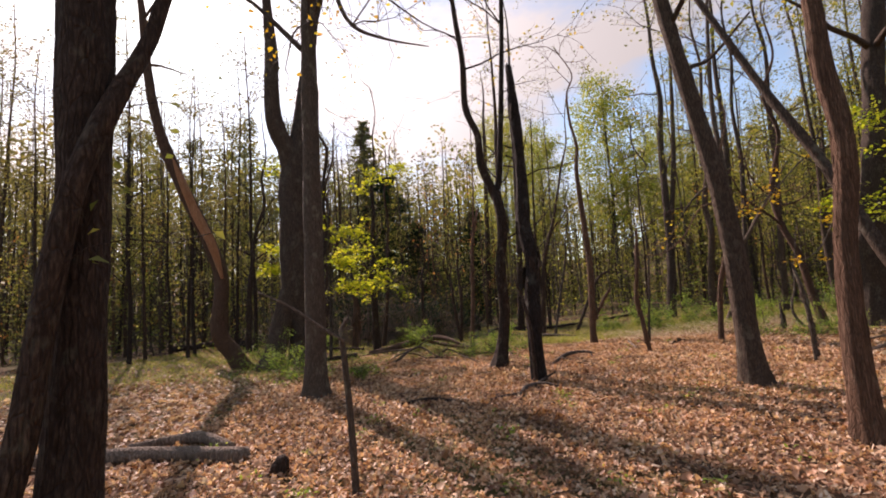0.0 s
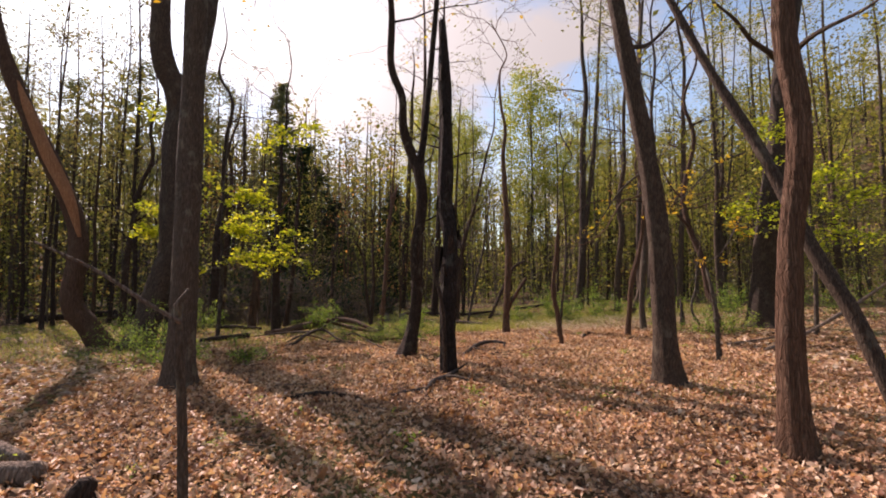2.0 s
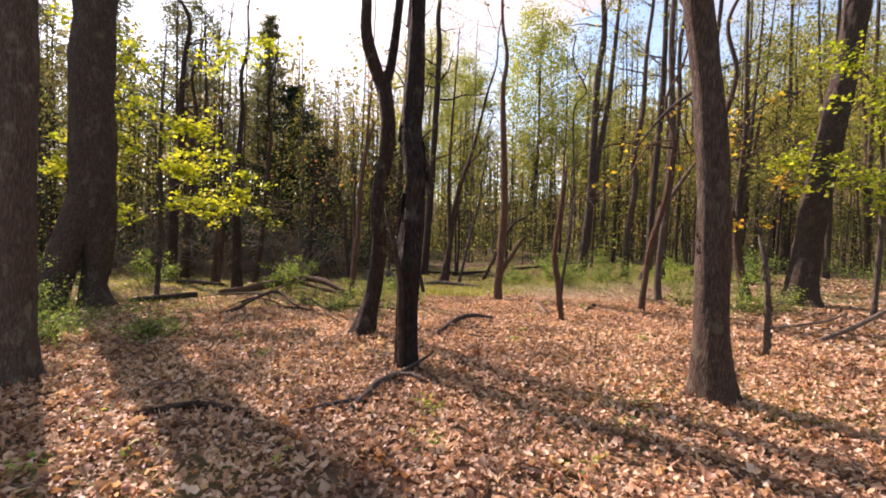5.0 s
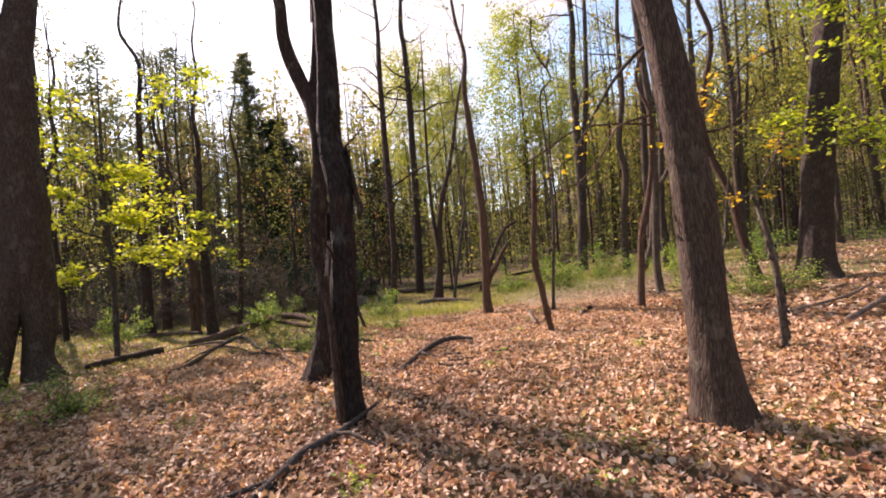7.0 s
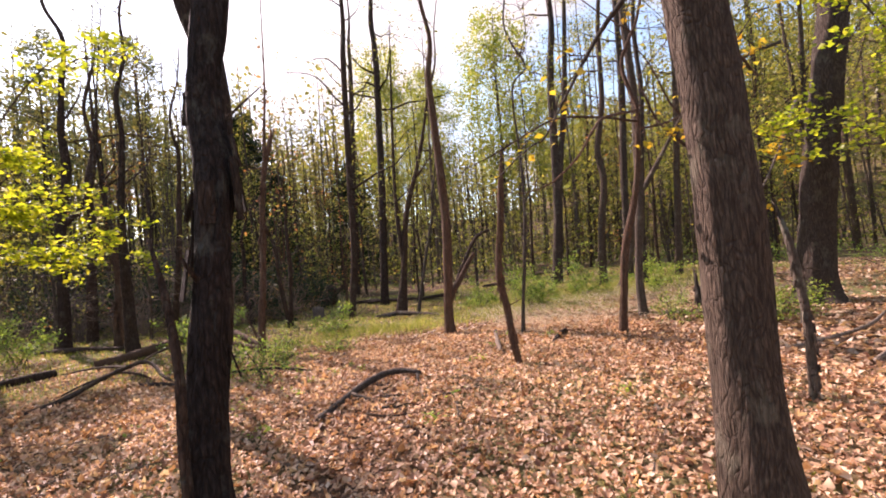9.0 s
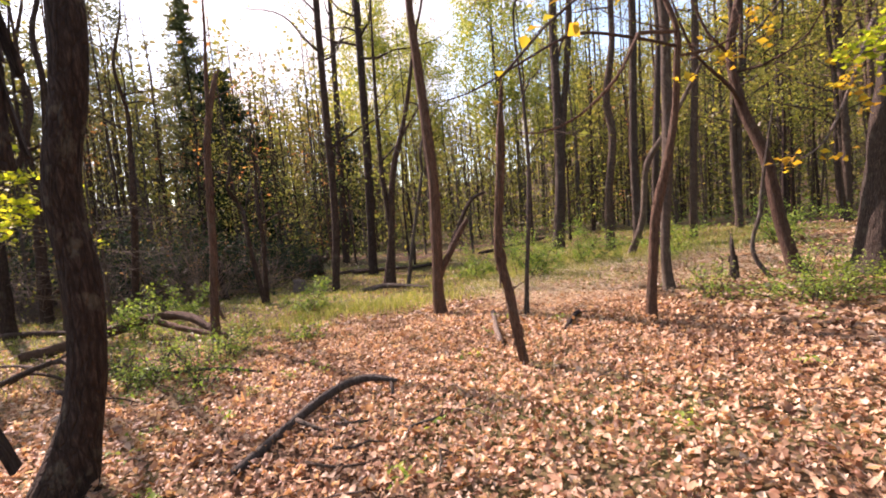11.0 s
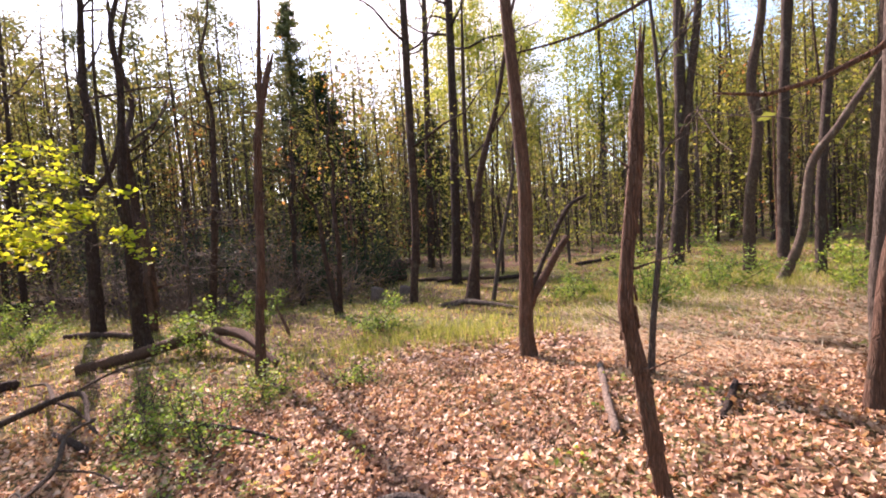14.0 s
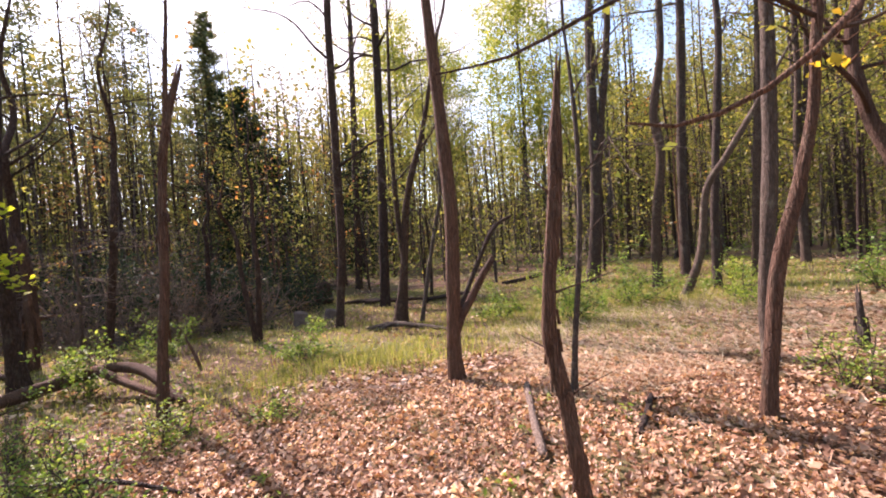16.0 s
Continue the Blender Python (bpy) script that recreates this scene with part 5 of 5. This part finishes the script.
# ---- bare sapling with level sprays ----
def bare_sapling(x, y, height, reach, seed, label, a0, a1):
    rng = np.random.default_rng(seed)
    t = thing("bare_sapling", x, y, gz(x, y), label, "sapling")
    stem = [(0, 0, -0.05, 0.045), (0.05, 0, height * 0.4, 0.035), (0.0, 0.05, height * 0.75, 0.022), (0.1, 0.05, height, 0.006)]
    part("trunk", tube(stem, rng, 10, 0.12, 0.05, 0.03, 0.2), BARK_GREY, t)
    c = curve(stem, 0.1)
    for k in range(14):
        u = rng.uniform(0.25, 0.85)
        p = c[int(u * (len(c) - 1))]
        line = bough(p[:3], heading(radians(rng.uniform(a0, a1)), rng.uniform(0.0, 0.25)), reach * rng.uniform(0.55, 1.1), 0.013, rng, 0.02, 0.14, 6)
        b = part("bough", tube(line, rng, 6, 0.12, 0.04), BARK_GREY, t)
        fine = [[(a, d, l[0][2] + (h - l[0][2]) * 0.5, r) for a, d, h, r in l] for l in twigs(line, rng, 9, 0.75, 0.005, 0.55)]
        tagged(part("twig_mass", join([tube(l, rng, 4, 0.12, 0, tip=False) for l in fine]), DEADWOOD, b), kind="stuff")
        part("leaves", leaf_cloud(sprinkle(fine, rng, 12, 0.03), 0.05, rng, 0.3, 0.7), DULL if k % 3 else RUST, b)


bare_sapling(-3.6, 18.1, 3.2, 2.3, 281, "bare sapling with level sprays of pale grey twigs", 40, 150)
bare_sapling(-5.6, 17.6, 2.8, 2.0, 282, "small bare sapling with tangled level twigs", 20, 200)


# ---- fallen wood ----
def fallen(name, label, pts, mat, seed, forks=(), sides=14, ridges=0.04, category="fallen branch"):
    rng = np.random.default_rng(seed)
    x, y = pts[0][0], pts[0][1]
    z = gz(x, y)
    t = thing(name, x, y, z, label, category)
    loc = lambda line: [(a - x, b - y, gz(a, b) - z + h, r) for a, b, h, r in line]
    part("log" if sides > 12 else "stem", tube(loc(pts), rng, sides, 0.08, 0.10, ridges), mat, t)
    for f in forks:
        part("side_branch", tube(loc(f), rng, max(6, sides - 4), 0.08, 0.08, ridges), mat, t)
    return t


fallen("fallen_log", "smooth barkless log lying on the leaf litter", [(-3.9, 4.55, 0.06, 0.07), (-2.8, 4.6, 0.065, 0.075), (-1.74, 4.54, 0.06, 0.072)], DEADWOOD, 301, sides=18, category="log")
fallen("fallen_branch", "short crooked branch behind a smooth log", [(-3.1, 4.85, 0.05, 0.05), (-2.63, 5.04, 0.08, 0.055), (-2.35, 4.95, 0.10, 0.06), (-2.0, 4.78, 0.05, 0.045)], DEADWOOD, 302, sides=14)
fallen("stump", "small dark rotten stump in dead leaves", [(-1.28, 4.19, 0.0, 0.075), (-1.27, 4.2, 0.08, 0.07), (-1.25, 4.21, 0.14, 0.05)], BARK_DARK, 303, sides=14, ridges=0.12, category="stump")
fallen("fallen_branch", "dark crooked branch lying at the foot of a snag", [(0.9, 6.2, 0.02, 0.02), (1.02, 6.45, 0.04, 0.03), (1.1, 6.7, 0.06, 0.03), (1.22, 6.92, 0.05, 0.029), (1.34, 7.1, 0.05, 0.025), (1.47, 7.2, 0.1, 0.018), (1.63, 7.3, 0.17, 0.009)], BARK_GREY, 304,
       [[(1.3, 7.05, 0.05, 0.017), (1.42, 6.98, 0.07, 0.016), (1.55, 6.85, 0.05, 0.014), (1.7, 6.72, 0.02, 0.008)], [(1.02, 6.45, 0.04, 0.02), (0.75, 6.25, 0.05, 0.014), (0.5, 6.15, 0.02, 0.008)]], 12)
fallen("fallen_branch", "straight dark dead branch on the leaves", [(-0.55, 6.22, 0.03, 0.02), (-0.16, 6.32, 0.05, 0.028), (0.3, 6.14, 0.02, 0.014)], BARK_DARK, 305, (), 12)
fallen("fallen_branch", "arched dead branch with peeling bark", [(1.80, 8.68, 0.02, 0.03), (2.02, 9.15, 0.05, 0.033), (2.22, 9.58, 0.09, 0.034), (2.45, 9.86, 0.13, 0.033), (2.66, 9.88, 0.14, 0.028), (2.84, 9.76, 0.12, 0.018)], BARK_GREY, 306,
       [[(2.8, 9.79, 0.12, 0.018), (2.8, 9.7, 0.05, 0.014), (2.79, 9.66, 0.0, 0.012)], [(2.1, 9.25, 0.08, 0.02), (2.3, 9.1, 0.04, 0.016), (2.5, 9.0, 0.02, 0.01)]], 14)
for k in range(8):
    r = np.random.default_rng(400 + k)
    x, y, a, ln = r.uniform(2.2, 3.2), r.uniform(8.5, 9.6), r.uniform(0, 6.28), r.uniform(0.25, 0.55)
    run = [(x + u * ln * math.cos(a) + r.normal(0, 0.025), y + u * ln * math.sin(a) + r.normal(0, 0.025), 0.035 + r.uniform(0, 0.035), 0.011 * (1.1 - 0.7 * u)) for u in (0, 0.35, 0.7, 1)]
    fallen("fallen_twig", "dark broken twig on the dead leaves", run, BARK_OAK, 410 + k,
           [[run[1], (run[1][0] + 0.12 * math.cos(a + 0.8), run[1][1] + 0.12 * math.sin(a + 0.8), 0.05, 0.004)]], 8, 0.08, category="twig")
fallen("fallen_log", "long curved barkless log resting on the ground", [(-2.55, 13.6, 0.05, 0.085), (-2.1, 13.9, 0.10, 0.09), (-1.6, 14.2, 0.2, 0.09), (-0.95, 14.4, 0.34, 0.08), (-0.35, 14.1, 0.34, 0.07), (0.2, 13.6, 0.13, 0.055), (0.45, 13.35, 0.05, 0.045)], BARK_RED, 307,
       [[(-1.1, 14.35, 0.36, 0.06), (-0.5, 14.0, 0.2, 0.05), (0.3, 13.4, 0.08, 0.04)]], 18, category="log")
fallen("fallen_log", "decayed log behind a curved one", [(-5.4, 16.6, 0.05, 0.06), (-4.4, 16.4, 0.07, 0.07), (-3.3, 16.1, 0.06, 0.05)], BARK_DARK, 308, (), 16, category="log")
fallen("fallen_branch", "short grey rotten log end on leaf litter", [(4.42, 12.35, 0.05, 0.035), (4.2, 11.45, 0.045, 0.037), (4.05, 10.75, 0.04, 0.036)], DEADWOOD, 309, (), 14)
fallen("root_clump", "dark broken root sticking out of the leaves", [(4.85, 10.85, 0.0, 0.03), (5.0, 11.0, 0.07, 0.03), (5.15, 11.2, 0.08, 0.028), (5.35, 11.5, 0.05, 0.02)], BARK_DARK, 310, [[(5.3, 11.4, 0.05, 0.02), (5.5, 11.35, 0.05, 0.01)], [(5.0, 11.0, 0.06, 0.02), (4.9, 11.2, 0.03, 0.012)]], 12, 0.1, "root")
fallen("fallen_branch", "pale barkless branch propped above the leaves", [(6.9, 8.2, 0.03, 0.03), (7.9, 8.5, 0.18, 0.032), (9.2, 8.7, 0.65, 0.03), (10.6, 8.9, 1.2, 0.02)], DEADWOOD, 311, (), 12)
fallen("fallen_branch", "pale thin branch lying on the ground", [(6.7, 8.9, 0.03, 0.02), (7.8, 9.0, 0.08, 0.022), (8.8, 9.5, 0.10, 0.014)], DEADWOOD, 312, (), 12)
fallen("fallen_branch", "forked dead bough propped up on its twigs", [(-1.5, 10.15, 0.02, 0.026), (-1.29, 10.6, 0.06, 0.03), (-1.14, 11.25, 0.2, 0.03), (-0.95, 11.75, 0.29, 0.027), (-0.75, 11.68, 0.26, 0.023), (-0.55, 11.45, 0.14, 0.02), (-0.35, 11.3, 0.05, 0.016)], BARK_OAK, 313,
       [[(-1.0, 11.6, 0.26, 0.026), (-1.6, 12.2, 0.2, 0.02), (-2.2, 12.75, 0.12, 0.016), (-2.8, 13.03, 0.03, 0.01)],
        [(-1.05, 11.5, 0.24, 0.016), (-1.35, 11.2, 0.14, 0.012), (-1.55, 10.9, 0.02, 0.007)],
        [(-0.95, 11.75, 0.28, 0.016), (-0.8, 12.1, 0.4, 0.012), (-0.5, 12.3, 0.46, 0.006)]], 12)
fallen("fallen_branch", "thin crooked dead branch beside the forked tree", [(-0.3, 11.25, 0.2, 0.014), (-0.1, 10.75, 0.26, 0.016), (0.15, 10.35, 0.16, 0.016), (0.3, 9.85, 0.12, 0.014), (0.57, 9.36, 0.05, 0.008)], BARK_OAK, 324,
       [[(0.15, 10.35, 0.16, 0.01), (0.4, 10.4, 0.1, 0.008), (0.65, 10.3, 0.03, 0.004)]], 10)
fallen("fallen_branch", "thick rotten log on mossy ground", [(-3.5, 11.9, 0.05, 0.06), (-3.22, 12.2, 0.08, 0.07), (-2.8, 13.0, 0.09, 0.06)], BARK_DARK, 314, (), 14)
fallen("fallen_branch", "dark stick lying under the shrub", [(0.42, 11.31, 0.08, 0.02), (1.0, 11.1, 0.10, 0.018), (1.65, 10.86, 0.03, 0.01)], BARK_DARK, 315, (), 10)
fallen("fallen_branch", "thin arched dead twig in the grass", [(-1.6, 12.0, 0.02, 0.018), (-1.35, 11.95, 0.14, 0.018), (-1.0, 11.8, 0.12, 0.016), (-0.65, 11.6, 0.02, 0.01)], BARK_DARK, 316, (), 10)
fallen("fallen_branch", "thick dark stick among reddish leaves", [(-0.8, 11.36, 0.03, 0.03), (-0.4, 11.1, 0.06, 0.032), (-0.05, 10.9, 0.03, 0.025)], BARK_DARK, 317, (), 12)
fallen("stump", "low grey weathered stump in the clearing", [(0.56, 20.19, -0.04, 0.22), (0.57, 20.2, 0.14, 0.18), (0.57, 20.2, 0.29, 0.175), (0.58, 20.2, 0.33, 0.16), (0.58, 20.2, 0.34, 0.05)], DEADWOOD, 318, (), 16, 0.08, "stump")
fallen("stump", "charred black stump with a jagged side", [(0.6, 24.2, -0.02, 0.30), (0.62, 24.2, 0.4, 0.30), (0.7, 24.2, 0.75, 0.18)], BARK_DARK, 319, [[(0.75, 24.2, 0.5, 0.15), (1.1, 24.2, 0.62, 0.1), (1.15, 24.2, 0.8, 0.05)]], 16, 0.12, "stump")
fallen("stump", "second low grey stump beside a weathered one", [(1.3, 20.6, -0.04, 0.19), (1.31, 20.6, 0.12, 0.16), (1.32, 20.6, 0.22, 0.15), (1.33, 20.6, 0.25, 0.13), (1.33, 20.6, 0.26, 0.04)], DEADWOOD, 322, (), 16, 0.08, "stump")
fallen("dead_stick", "short dead stick slanting out of the grass", [(-0.29, 15.76, -0.02, 0.03), (-0.4, 15.8, 0.25, 0.026), (-0.55, 15.85, 0.55, 0.012)], BARK_RED, 323, (), 10)
fallen("root_clump", "bare exposed roots spreading from a mound", [(2.4, 18.0, 0.02, 0.05), (3.0, 18.1, 0.10, 0.07), (3.6, 17.6, 0.08, 0.06), (4.2, 16.9, 0.02, 0.03)], BARK_GREY, 320, [[(3.0, 18.1, 0.1, 0.05), (2.6, 17.6, 0.03, 0.03)]], 12, category="root")
fallen("leaning_dead_tree", "dead trunk leaning against trees in the hollow", [(4.8, 19.6, 0.0, 0.06), (5.5, 20.1, 1.2, 0.065), (6.1, 20.5, 2.1, 0.06), (6.7, 20.8, 2.4, 0.045)], BARK_DARK, 321, (), 12, category="dead tree")
for k in range(9):
    r = np.random.default_rng(330 + k)
    x, y, a, ln = r.uniform(-14, -4), r.uniform(19, 27), r.uniform(-0.5, 0.5), r.uniform(2.5, 6)
    fallen("fallen_log", "dark fallen log in the shaded hollow", [(x, y, 0.12, 0.13), (x + ln * 0.5 * math.cos(a), y + ln * 0.5 * math.sin(a), 0.25, 0.12), (x + ln * math.cos(a), y + ln * math.sin(a), 0.35, 0.07)], BARK_DARK, 340 + k, (), 14, category="log")
for k in range(7):
    r = np.random.default_rng(360 + k)
    x, y, a, ln = r.uniform(1, 9), r.uniform(20, 25), r.uniform(-0.4, 0.4), r.uniform(1.2, 3.2)
    fallen("fallen_log", "dark fallen log at the far edge of the clearing", [(x, y, 0.06, 0.07), (x + ln * 0.5 * math.cos(a), y + ln * 0.5 * math.sin(a), 0.1, 0.065), (x + ln * math.cos(a), y + ln * math.sin(a), 0.14, 0.035)], BARK_DARK, 370 + k, (), 14, category="log")
